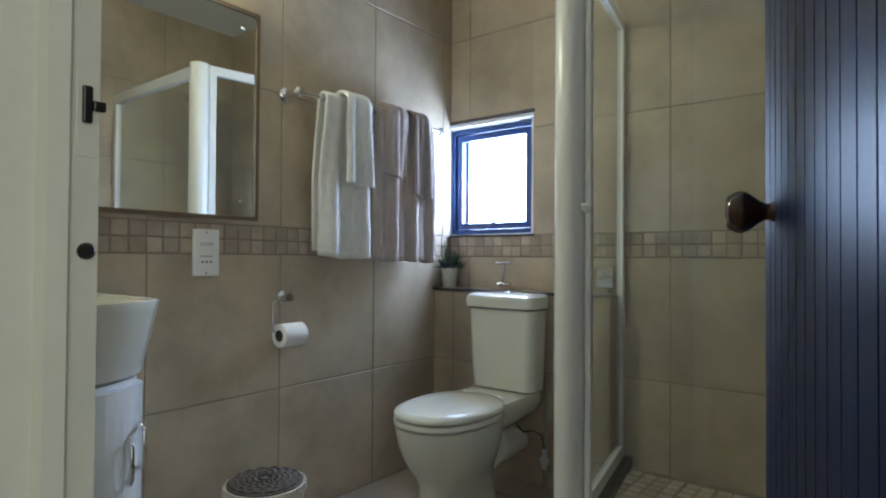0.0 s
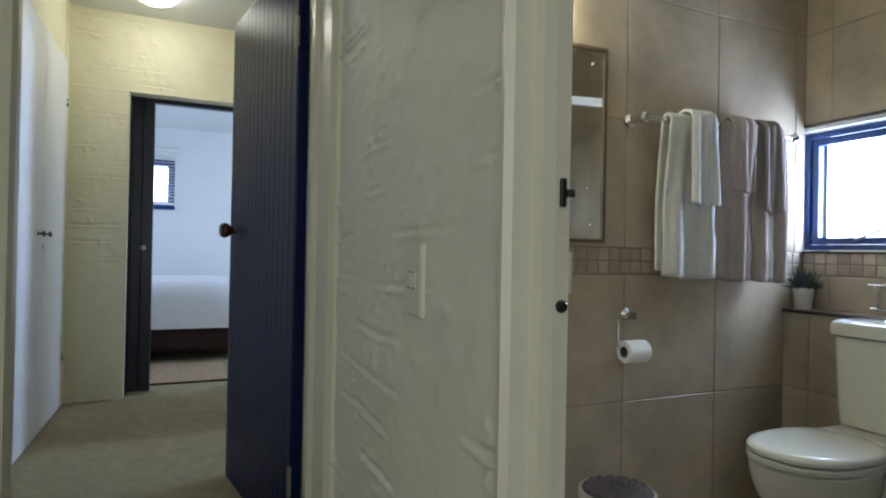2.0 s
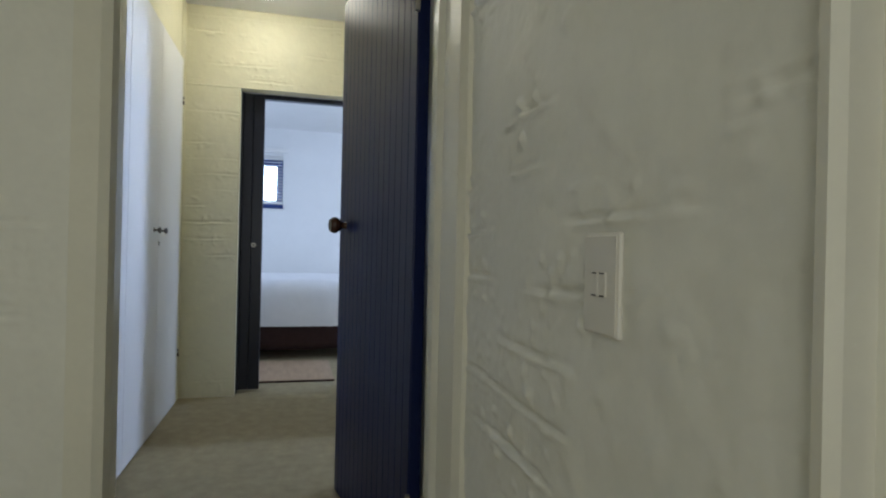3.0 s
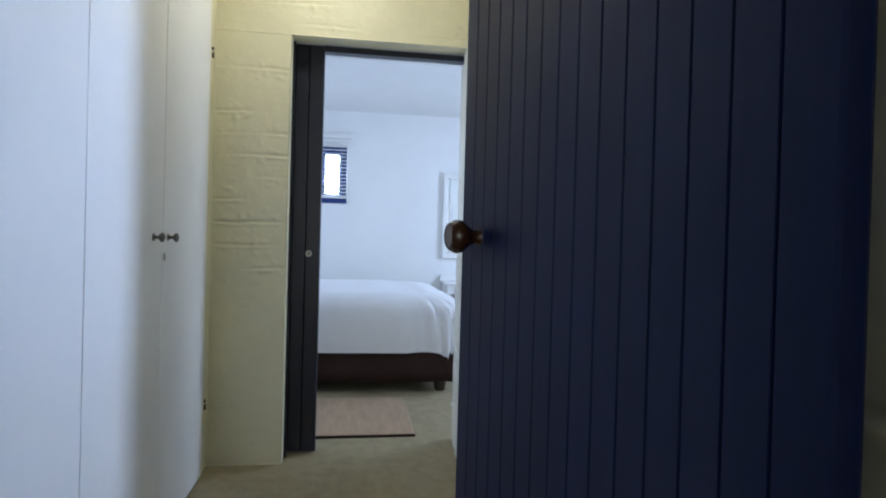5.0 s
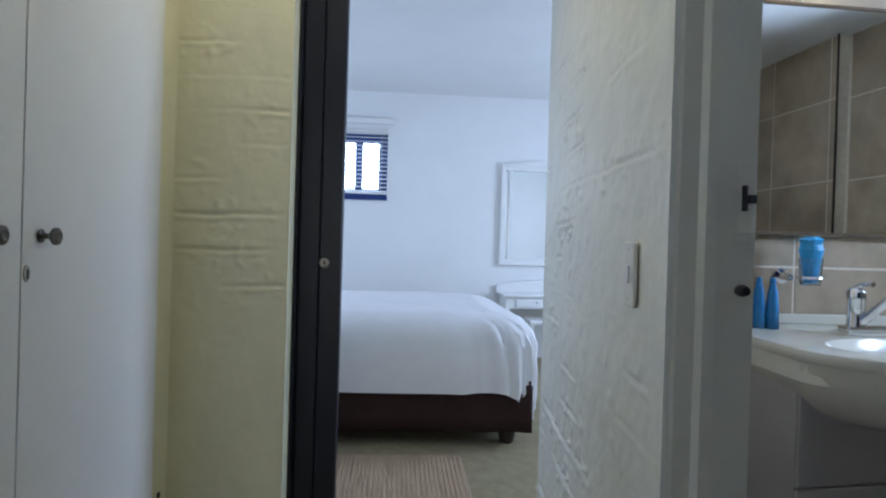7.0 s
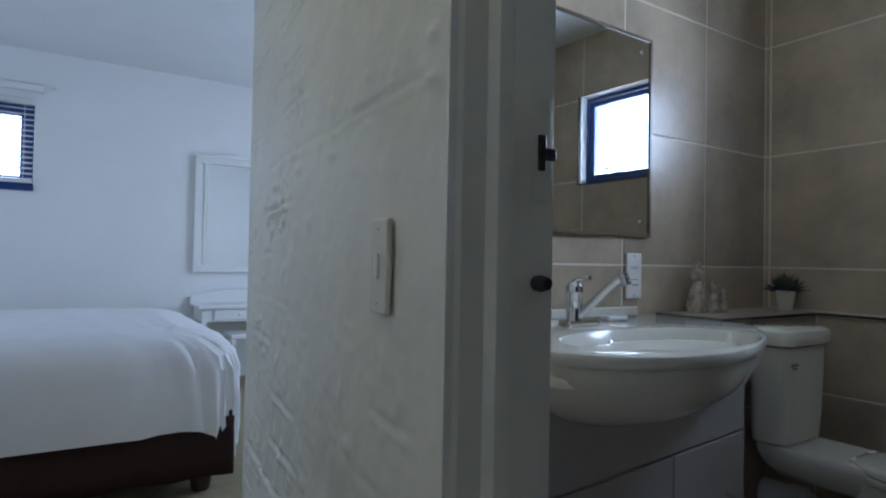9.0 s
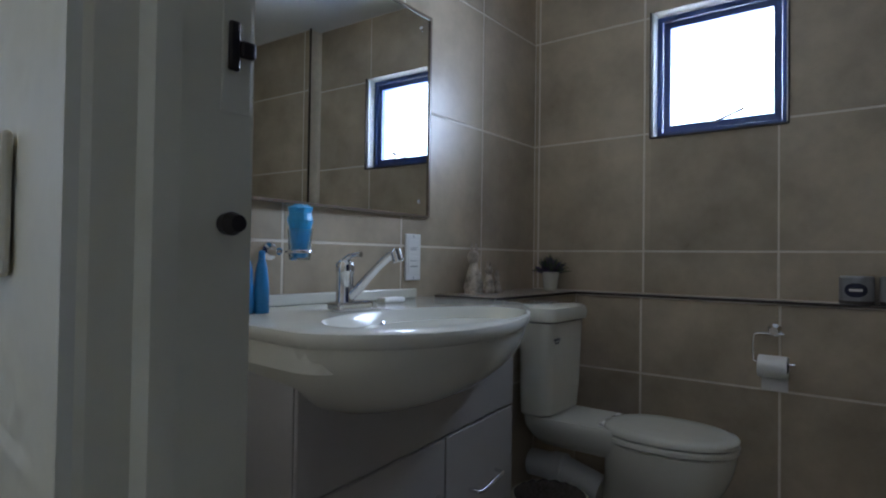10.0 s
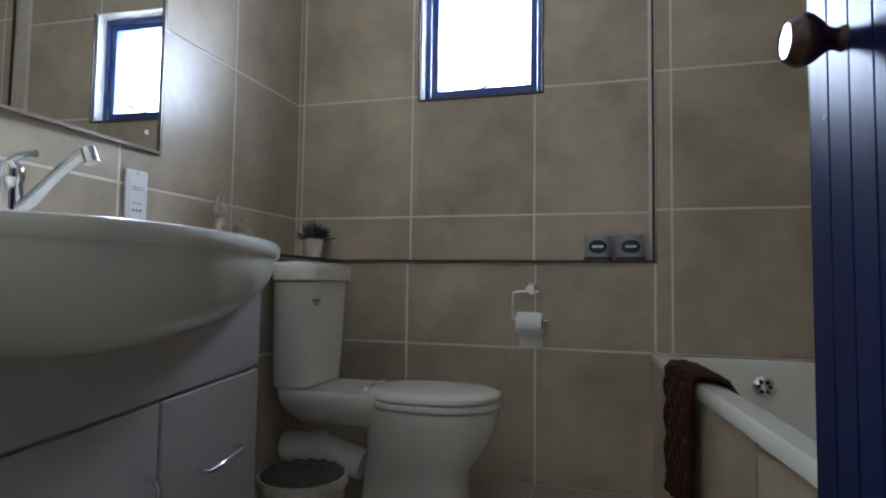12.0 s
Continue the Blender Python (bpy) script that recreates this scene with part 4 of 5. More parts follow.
def plant(x, y, z, label, s=1.0, purple=0.3, seed=1):
    root = thing("potted_plant", label, "potted plant", (x, y, z))
    r = random.Random(seed)
    part("pot", lathe([(0.030 * s, 0), (0.033 * s, 0.003), (0.043 * s, 0.090 * s), (0.044 * s, 0.094 * s), (0.040 * s, 0.094 * s), (0.038 * s, 0.080 * s)], 28), CERAMIC, root, smooth=True)
    part("soil", lathe([(0.0385 * s, 0.078 * s), (0.0385 * s, 0.083 * s)], 20), SOIL, root)
    for name, mat, n, lo, hi in (("leaves", LEAF, 170, 0.04, 0.115), ("flowers", LAVENDER, int(170 * purple), 0.05, 0.10)):
        bm = bmesh.new()
        for i in range(n):
            a, lean, ln = r.uniform(0, 6.283), r.uniform(0.05, 1.15), r.uniform(lo, hi) * s
            b0 = Vector((r.uniform(-0.028, 0.028) * s, r.uniform(-0.028, 0.028) * s, 0.083 * s))
            d = Vector((math.cos(a) * math.sin(lean), math.sin(a) * math.sin(lean), math.cos(lean)))
            side = d.cross(Vector((r.uniform(-1, 1), r.uniform(-1, 1), 0.2))).normalized()
            w = (0.0028 if mat is LEAF else 0.0045) * s
            pts = [b0 + d * ln * f - Vector((0, 0, 0.25 * ln * f * f * lean)) for f in (0, 0.4, 0.75, 1.0)]
            ws = [w * 0.6, w, w * 0.8, w * 0.12]
            q = [(bm.verts.new(p + side * v), bm.verts.new(p - side * v)) for p, v in zip(pts, ws)]
            for (p1, p2), (p3, p4) in zip(q, q[1:]):
                bm.faces.new((p1, p2, p4, p3))
        part(name, bm, mat, root)
    return root


plant(0.048, 2.425, 0.809, "grassy green plant with mauve flowers in a white pot", 1.0, 0.35, 5)
plant(-2.645, 2.73, 0.862, "dark small-leaved plant in a white pot on the ledge", 0.95, 0.9, 9)


def wall_mirror(name_label, x, y0, y1, z0, z1, thick_frame):
    root = thing("wall_mirror", name_label, "mirror")
    part("glass", boxes((x + 0.002, x + 0.006, y0, y1, z0, z1)), MIRROR, root)
    f = thick_frame
    if f > 0:
        part("frame", boxes((x, x + 0.012, y0 - f, y1 + f, z0 - f, z0), (x, x + 0.012, y0 - f, y1 + f, z1, z1 + f), (x, x + 0.012, y0 - f, y0, z0, z1), (x, x + 0.012, y1, y1 + f, z0, z1)), BROWN_FRAME, root)
    for y in (y0 + 0.05, y1 - 0.05):
        for z in (z0 + 0.05, z1 - 0.05):
            bm = lathe([(0.008, 0), (0.008, 0.003), (0.004, 0.006)], 14)
            bmesh.ops.transform(bm, matrix=pose(x + 0.006, y, z, 0, 90, 0), verts=bm.verts)
            part("screw_cap", bm, CHROME, root)
    return root


BROWN_FRAME = material("brown_bevelled_edge", (0.13, 0.09, 0.055), 0.3, scale=20, vary=0.25)
wall_mirror("large wall mirror with narrow brown edge, bathroom one", 0.0, 0.62, 1.365, 1.085, 1.775, 0.013)
vanity_mirror = wall_mirror("large wall mirror with thin dark edge above the vanity", 0.0, -1.160, 0.0, 1.172, 1.940, 0.009)
vanity_mirror.matrix_world = pose(-2.79, 1.960, 0, 0, 0, 1.5)


def wall_lamp(x, y, z, label, glow):
    root = thing("wall_lamp", label, "wall lamp", (x, y, z))
    bm = bmesh.new()
    rings = []
    for k in range(9):
        a = math.pi / 2 * k / 8
        d, f = 0.085 * math.sin(a), math.cos(a)
        rings.append([(0.012 + d, 0.15 * max(f, 0.02) * math.cos(t), 0.075 * max(f, 0.02) * math.sin(t)) for t in (2 * math.pi * i / 36 for i in range(36))])
    loft(bm, rings)
    part("shade", bm, glow, root, "glowing warm opal glass", smooth=True)
    bm = bmesh.new()
    loft(bm, [[(d, 0.16 * math.cos(t), 0.085 * math.sin(t)) for t in (2 * math.pi * i / 36 for i in range(36))] for d in (0.001, 0.012)])
    part("back_plate", bm, CHROME, root)
    return root


wall_lamp(0.0, 1.02, 1.90, "oval opal glass wall lamp, lit, above mirror", LAMP_ONE)
wall_lamp(-2.79, 1.24, 2.05, "oval opal glass wall lamp, lit, above mirror", LAMP_TWO)

# ---- bathroom one: rail, towels, socket, tap, vanity, shower ----
rail = thing("towel_rail", "chrome wall towel rail with round ends", "towel rail")
RZ, RX = 1.535, 0.085
part("bar", tube([(RX, 1.475, RZ), (RX, 2.315, RZ)], 0.008, 14), CHROME, rail, smooth=True)
for y in (1.49, 2.30):
    bm = lathe([(0.026, 0), (0.026, 0.006), (0.016, 0.012), (0.011, 0.02), (0.011, 0.07), (0.018, 0.078), (0.020, 0.088), (0.012, 0.098)], 20)
    bmesh.ops.transform(bm, matrix=pose(0.0, y, RZ, 0, 90, 0), verts=bm.verts)
    part("end_bracket", bm, CHROME, rail, smooth=True)


def towel(y0, y1, front, back, mat, label, off=0.0, seed=1, ribs=True, gather=0.86):
    """A towel folded lengthwise and hung over the rail, drawn in at the rail and falling in soft folds; front and back are its two lengths."""
    root = thing("towel", label, "towel", group="towels on the rail")
    bm = bmesh.new()
    r = 0.017 + off
    path = [(RX + r, -front * (1 - k / 26)) for k in range(26)] + [(RX + r * math.cos(a), r * math.sin(a)) for a in (math.pi * k / 8 for k in range(9))] + [(RX - r, -back * (k + 1) / 18) for k in range(18)]
    nv = 48
    rows = []
    for x, dz in path:
        row = []
        down = min(1.0, max(0.0, -dz / 0.30)) ** 0.7
        out = x > RX
        for j in range(nv + 1):
            v = j / nv
            fold = 0.013 * math.sin(v * 8.5 + seed + 1.2 * dz) + 0.007 * math.sin(v * 19 + 2.3 * seed - 2.0 * dz) + 0.014 * noise.noise(Vector((v * 2.6, dz * 1.8, seed)))
            roll = -0.016 * ((2 * v - 1) ** 6) * (0.4 + 0.6 * down)
            spread = gather + (1.0 - gather) * down + 0.05 * down * noise.noise(Vector((dz * 3, seed, 0)))
            lean = 0.018 * down * noise.noise(Vector((seed * 3.1, dz * 1.2, 4)))
            yy = (y0 + y1) / 2 + (y1 - y0) * (v - 0.5) * spread + lean
            rib = 0.0024 * math.sin((-dz - front + 0.16) * 300) if ribs and out and -front + 0.09 < dz < -front + 0.19 else 0
            hem = (0.010 * noise.noise(Vector((v * 3, seed, 2))) - 0.012 * abs(2 * v - 1) ** 3) * max(0.0, (-dz / (front if out else back)) - 0.5) * 2
            loop = 0.0015 * noise.noise(Vector((v * 60, dz * 90, seed)))
            row.append(bm.verts.new((x + (1 if out else 0.4) * (fold * (0.25 + 0.75 * down) + roll) + rib + loop, yy, RZ + dz - hem)))
        rows.append(row)
    for a, b in zip(rows, rows[1:]):
        for j in range(nv):
            bm.faces.new((a[j], a[j + 1], b[j + 1], b[j]))
    ob = part("cloth", bm, mat, root, smooth=True)
    md = ob.modifiers.new("thickness", "SOLIDIFY")
    md.thickness, md.offset = 0.013, 1.0
    return root


towel(1.580, 1.820, 0.590, 0.57, TOWEL_WHITE, "long white bath towel with ribbed border on chrome rail", 0.0, 1)
towel(1.675, 1.818, 0.315, 0.30, TOWEL_WHITE, "short white hand towel folded over the bath towel", 0.024, 2.2, False)
towel(1.845, 2.035, 0.600, 0.58, TOWEL_TAUPE, "long taupe bath towel on chrome rail", 0.0, 4.1, True, 0.80)
towel(1.905, 2.015, 0.255, 0.25, TOWEL_TAUPE, "short taupe hand towel over the bath towel", 0.024, 5.4, False, 0.95)
towel(2.045, 2.225, 0.605, 0.58, TOWEL_TAUPE, "long grey-taupe bath towel near window", 0.0, 6.6, True, 0.78)
towel(2.050, 2.180, 0.330, 0.30, TOWEL_GREY, "short grey-brown hand towel near window", 0.024, 8.2, False, 0.80)

wall_plate("shaver_socket", "tall white shaver socket plate on the tiles", "socket", pose(0.001, 1.190, 0.962, 0, 0, -90), 0.090, 0.150, "socket")
wall_plate("shaver_socket", "tall white shaver socket plate above the vanity", "socket", pose(-2.789, 1.878, 1.010, 0, 0, -90), 0.085, 0.175, "socket")

valve = thing("stop_valve", "small chrome tap on the tiled wall above ledge", "tap")
part("spindle", tube([(0.335, 2.488, 0.835), (0.335, 2.455, 0.835), (0.335, 2.448, 0.850), (0.335, 2.448, 0.925)], 0.007, 10), CHROME, valve, smooth=True)
part("cross_handle", tube([(0.298, 2.448, 0.930), (0.372, 2.448, 0.930)], 0.005, 10), CHROME, valve)
part("body", tube([(0.305, 2.455, 0.833), (0.370, 2.455, 0.833)], 0.009, 10), CHROME, valve)
pipe = thing("supply_pipe", "thin flexible water pipe beside the toilet", "pipe")
part("hose", tube([(0.500, 2.30, 0.255), (0.535, 2.30, 0.235), (0.570, 2.31, 0.245), (0.600, 2.33, 0.225), (0.605, 2.34, 0.17)], 0.005, 10), CARD, pipe, smooth=True)
part("riser", tube([(0.608, 2.352, 0.40), (0.606, 2.352, 0.20), (0.605, 2.352, 0.02)], 0.0055, 10), STEEL, pipe, smooth=True)
part("valve", lathe([(0.010, 0), (0.011, 0.02), (0.018, 0.025), (0.018, 0.045), (0.010, 0.05), (0.010, 0.085)], 16, centre=(0.605, 2.345, 0.085)), PLASTIC, pipe, smooth=True)

van = thing("vanity_unit", "small white vanity cabinet with a round-fronted basin", "vanity")
bm = bmesh.new()


def bow(y0, y1, depth, r, z, x0=0.0, n=14):
    """Plan of a shelf against the wall x0 with a bowed front."""
    out = [(x0, y0, z)]
    for i in range(n + 1):
        t = i / n
        y = y0 + (y1 - y0) * t
        out.append((x0 + depth + r * math.sin(math.pi * t) ** 0.75, y, z))
    out.append((x0, y1, z))
    return out


part("cabinet", loft(bmesh.new(), [bow(0.517, 0.832, 0.335, 0.080, z) for z in (0.0, 0.668)]), WHITE_FRAME, van)
d = part("door", loft(bmesh.new(), [bow(0.520, 0.838, 0.030, 0.088, z, 0.322) for z in (0.060, 0.064, 0.650, 0.657)]), WHITE_FRAME, van)
for hx, hy, hz in ((0.398, 0.782, 0.447), (0.376, 0.818, 0.470)):
    part("handle", tube([(hx, hy, hz), (hx + 0.022, hy, hz + 0.002), (hx + 0.030, hy, hz + 0.012), (hx + 0.031, hy, hz + 0.046), (hx + 0.030, hy, hz + 0.082), (hx + 0.022, hy, hz + 0.092), (hx, hy, hz + 0.094)], 0.0058, 12,
                        radii=(0.0075, 0.0060, 0.0055, 0.0050, 0.0055, 0.0060, 0.0075)), CHROME, d, smooth=True)
loft(bm, [bow(0.512, 0.836, 0.345, 0.082, 0.678), bow(0.512, 0.843, 0.362, 0.088, 0.74), bow(0.510, 0.852, 0.385, 0.095, 0.825), bow(0.510, 0.855, 0.390, 0.098, 0.845), bow(0.515, 0.848, 0.395, 0.092, 0.851),
          bow(0.53, 0.825, 0.37, 0.085, 0.848, 0.03), bow(0.56, 0.80, 0.30, 0.07, 0.80, 0.06), bow(0.60, 0.76, 0.20, 0.05, 0.76, 0.10)])
part("basin", bm, CERAMIC, van, smooth=True)

shower = thing("shower_enclosure", "white framed corner shower with clear glass panels", "shower")
SX, SY, SH, SB = 1.016, 1.722, 1.915, 0.165
ring = [(SX + 0.046 * math.cos(a), SY + 0.046 * math.sin(a)) for a in (2 * math.pi * i / 20 for i in range(20))]
part("corner_post", prism(bmesh.new(), ring, SB, SH), WHITE_FRAME, shower, smooth=True)
E0, E1 = Vector((SX - 0.012, SY + 0.045)), Vector((0.872, 2.486))   # line of the side panel
ED = (E1 - E0).normalized()
EN = Vector((-ED.y, ED.x))


def along_side(a0, a1, w0, w1, z0, z1):
    """A bar that lies along the side panel."""
    p = [E0 + ED * a + EN * w for a, w in ((a0, w0), (a1, w0), (a1, w1), (a0, w1))]
    return prism(bmesh.new(), [tuple(q) for q in p], z0, z1)


EL = (E1 - E0).length
for nm, *v in (("stile", 0.0, 0.034, -0.014, 0.014, SB, SH), ("stile", EL - 0.034, EL, -0.014, 0.014, SB, SH), ("top_rail", 0.034, EL - 0.034, -0.014, 0.014, SH - 0.045, SH), ("bottom_rail", 0.034, EL - 0.034, -0.014, 0.014, SB, SB + 0.045)):
    part(nm, along_side(*v), WHITE_FRAME, shower)
for nm, row in (("stile", (1.92, 1.957, SY - 0.018, SY + 0.018, SB, SH)), ("top_rail", (SX + 0.04, 1.92, SY - 0.02, SY + 0.02, SH - 0.06, SH - 0.003)), ("bottom_rail", (SX + 0.04, 1.92, SY - 0.018, SY + 0.018, SB, SB + 0.045)),
                ("door_stile", (SX + 0.047, SX + 0.064, SY - 0.012, SY + 0.012, SB + 0.045, SH - 0.065))):
    part(nm, boxes(row, bevel=0.004), WHITE_FRAME, shower)
g = part("glass_panel", along_side(0.03, EL - 0.03, -0.0025, 0.0025, SB + 0.04, SH - 0.04), GLASS, shower)
g.visible_shadow = False
g = part("glass_panel", boxes((SX + 0.06, 1.925, SY - 0.0025, SY + 0.0025, SB + 0.04, SH - 0.055)), GLASS, shower)
g.visible_shadow = False
part("door_knob", lathe([(0.006, 0), (0.014, 0.008), (0.016, 0.018), (0.010, 0.024)], 16, centre=(SX + 0.055, SY - 0.02, 1.08)), WHITE_FRAME, shower, smooth=True)
tray = thing("shower_tray", "raised shower base with slate kerb and mosaic floor", "shower base")
part("kerb", along_side(-0.10, EL, -0.045, 0.045, -0.006, SB - 0.001), SLATE, tray, "dark slate kerb")
part("kerb", boxes((SX + 0.05, 1.958, SY - 0.05, SY + 0.045, -0.006, SB - 0.002), bevel=0.004), SLATE, tray, "dark slate kerb")
part("bed", boxes((0.90, 1.958, SY + 0.046, 2.488, -0.006, 0.125)), GROUT_DARK, tray)
bm = bmesh.new()
r = random.Random(3)
for i in range(21):
    for j in range(14):
        x, y = SX - 0.08 + i * 0.0515, SY + 0.051 + j * 0.0515
        if x + 0.047 < 1.957 and y + 0.047 < 2.487:
            h = 0.130 + r.uniform(0, 0.002)
            v = [bm.verts.new(p) for p in ((x, y, 0.125), (x + 0.047, y, 0.125), (x + 0.047, y + 0.047, 0.125), (x, y + 0.047, 0.125), (x + 0.003, y + 0.003, h), (x + 0.044, y + 0.003, h), (x + 0.044, y + 0.044, h), (x + 0.003, y + 0.044, h))]
            for q in ((0, 1, 5, 4), (1, 2, 6, 5), (2, 3, 7, 6), (3, 0, 4, 7), (4, 5, 6, 7)):
                bm.faces.new([v[k] for k in q])
tagged(part("mosaic", bm, MOSAIC, tray), kind="stuff")
mix = thing("shower_mixer", "chrome shower mixer and caddy on the tiles", "shower mixer")
part("plate", boxes((0.775, 0.845, 2.452, 2.489, 0.83, 0.92), bevel=0.006), CHROME, mix)
part("lever", tube([(0.81, 2.452, 0.875), (0.81, 2.41, 0.875), (0.835, 2.40, 0.89)], 0.008, 10), CHROME, mix, smooth=True)
part("stem", tube([(0.81, 2.47, 0.83), (0.81, 2.47, 0.812)], 0.010, 10), STEEL, mix)
head = thing("overhead_shower", "round shower rose on a bent chrome arm", "overhead shower")
part("arm", tube([(1.955, 2.15, 1.98), (1.85, 2.15, 2.0), (1.75, 2.15, 1.96)], 0.009, 10), CHROME, head, smooth=True)
part("rose", lathe([(0.015, 1.96), (0.05, 1.93), (0.05, 1.92), (0.04, 1.915)], 24, centre=(1.75, 2.15, 0)), PEWTER, head, smooth=True)

# passage ceiling lamp
dome = thing("ceiling_lamp", "round opal glass ceiling lamp, lit", "ceiling lamp", (-2.22, -0.24, H))
part("shade", lathe([(0.13, -0.012), (0.128, -0.03), (0.11, -0.06), (0.07, -0.082), (0.02, -0.09)], 32), LAMP_PASSAGE, dome, "glowing opal glass", smooth=True)
part("base", lathe([(0.135, -0.012), (0.135, 0.0)], 32), WHITE_FRAME, dome)

# ---- bathroom two: vanity, bath, small things ----
V0, V1, VT = 0.960, 2.045, 0.858
VW = -2.789
VANITY_PLAN = [(-2.789, 0.966), (-2.60, 0.956), (-2.42, 0.946), (-2.30, 0.938), (-2.265, 0.940), (-2.225, 0.956), (-2.165, 0.995), (-2.105, 1.065), (-2.066, 1.165), (-2.054, 1.28), (-2.070, 1.42),
               (-2.112, 1.56), (-2.176, 1.70), (-2.254, 1.83), (-2.342, 1.94), (-2.44, 2.005), (-2.58, 2.035), (-2.70, 2.043), (-2.789, 2.045)]


def vanity_edge(z, inset=0.0, fine=3):
    """Plan of the moulded top: square at the south end, bowed out round the bowl, drawn in at the north end."""
    p = [Vector(q) for q in VANITY_PLAN]
    pts = []
    for a, b, c, d in zip([p[0]] + p, p, p[1:], p[2:] + [p[-1]]):
        for k in range(fine):
            t = k / fine
            pts.append(0.5 * (2 * b + (c - a) * t + (2 * a - 5 * b + 4 * c - d) * t * t + (3 * b - a - 3 * c + d) * t ** 3))
    pts.append(p[-1])
    out = []
    for i, q in enumerate(pts):
        w = (pts[min(i + 1, len(pts) - 1)] - pts[max(i - 1, 0)]).normalized()
        out.append((max(VW, q.x - inset * w.y) if 0 < i < len(pts) - 1 else VW, q.y + inset * w.x, z))
    return out


def bowl_ring(w, l, z, cx=-2.290, cy=1.40, n=44):
    return [(cx + w * math.cos(a), cy + l * math.sin(a), z) for a in (2 * math.pi * i / n for i in range(n))]


van2 = thing("vanity_unit", "white vanity cabinet with moulded bowed basin top", "vanity")
bm = bmesh.new()
edge = [vanity_edge(VT - 0.034, 0.008), vanity_edge(VT - 0.028, 0.003), vanity_edge(VT - 0.012, 0.0), vanity_edge(VT - 0.003, 0.003), vanity_edge(VT, 0.010)]
rows = [[bm.verts.new(p) for p in ring] for ring in edge]
for a, b in zip(rows, rows[1:]):
    for i in range(len(a)):
        bm.faces.new((a[i], a[(i + 1) % len(a)], b[(i + 1) % len(a)], b[i]))
inner = [bm.verts.new(p) for p in bowl_ring(0.188, 0.350, VT)]
loop = []
for ring in (rows[-1], inner):
    loop += [bm.edges.get((ring[i], ring[(i + 1) % len(ring)])) or bm.edges.new((ring[i], ring[(i + 1) % len(ring)])) for i in range(len(ring))]
bmesh.ops.triangle_fill(bm, use_beauty=True, edges=loop)
prev = inner
for w, l, dz in ((0.182, 0.342, -0.007), (0.170, 0.322, -0.04), (0.135, 0.26, -0.10), (0.09, 0.14, -0.135), (0.022, 0.022, -0.14)):
    cur = [bm.verts.new(p) for p in bowl_ring(w, l, VT + dz)]
    for i in range(len(cur)):
        bm.faces.new((prev[i], cur[i], cur[(i + 1) % len(cur)], prev[(i + 1) % len(cur)]))
    prev = cur
bm.faces.new(prev)
under = [bm.verts.new(p) for p in vanity_edge(VT - 0.034, 0.008)]
bm.faces.new(under[::-1])
bmesh.ops.recalc_face_normals(bm, faces=bm.faces)
top = part("basin_top", bm, CERAMIC, van2, "white moulded basin top", smooth=True)
# underside of the bowl, which bellies out in front of the cabinet
bm = bmesh.new()
rings = []
for k in range(13):
    q = math.pi / 2 * k / 12.5
    f, z = math.cos(q), VT - 0.033 - 0.212 * math.sin(q)
    ring = []
    for x, y, _ in vanity_edge(VT, 0.012):
        bx, by = -2.62, 1.36
        ring.append((max(VW, bx + (x - bx) * (0.26 + 0.74 * f)), by + (y - by) * (0.22 + 0.78 * f ** 1.15), z))
    rings.append(ring)
loft(bm, rings, cap0=False)
part("bowl", bm, CERAMIC, van2, "rounded underside of basin bowl", smooth=True)
bm = bmesh.new()
prism(bm, [(VW, 0.978), (-2.60, 0.968), (-2.42, 0.958), (-2.300, 0.950), (-2.264, 0.954), (-2.235, 0.970), (-2.205, 1.005), (-2.168, 1.06), (-2.155, 1.11), (-2.30, 1.20), (VW, 1.20)], VT - 0.085, VT - 0.0335)
part("apron", bm, CERAMIC, van2, "deep square end of basin top", smooth=True)
part("splash_back", boxes((VW + 0.0005, VW + 0.024, 0.968, 1.885, VT, VT + 0.036), bevel=0.006), CERAMIC, van2)
part("drain", lathe([(0.022, VT - 0.1395), (0.022, VT - 0.136), (0.012, VT - 0.134)], 20, centre=(-2.290, 1.40, 0)), CHROME, van2, smooth=True)
bm = lathe([(0.014, 0), (0.014, 0.003), (0.009, 0.004)], 18, sx=1.3)
bmesh.ops.transform(bm, matrix=pose(-2.453, 1.375, VT - 0.045, 0, 66, 0), verts=bm.verts)
part("overflow", bm, CHROME, van2)
CX = -2.345
# cabinet and doors carry the basin's shade in their base colour
part("cabinet", boxes((VW, CX, V0 + 0.03, 1.866, 0.08, VT - 0.036), bevel=0.002), CABINET_SHADED, van2)
part("plinth", boxes((VW, CX - 0.05, V0 + 0.04, 1.85, 0.0, 0.08)), WHITE_FRAME, van2)
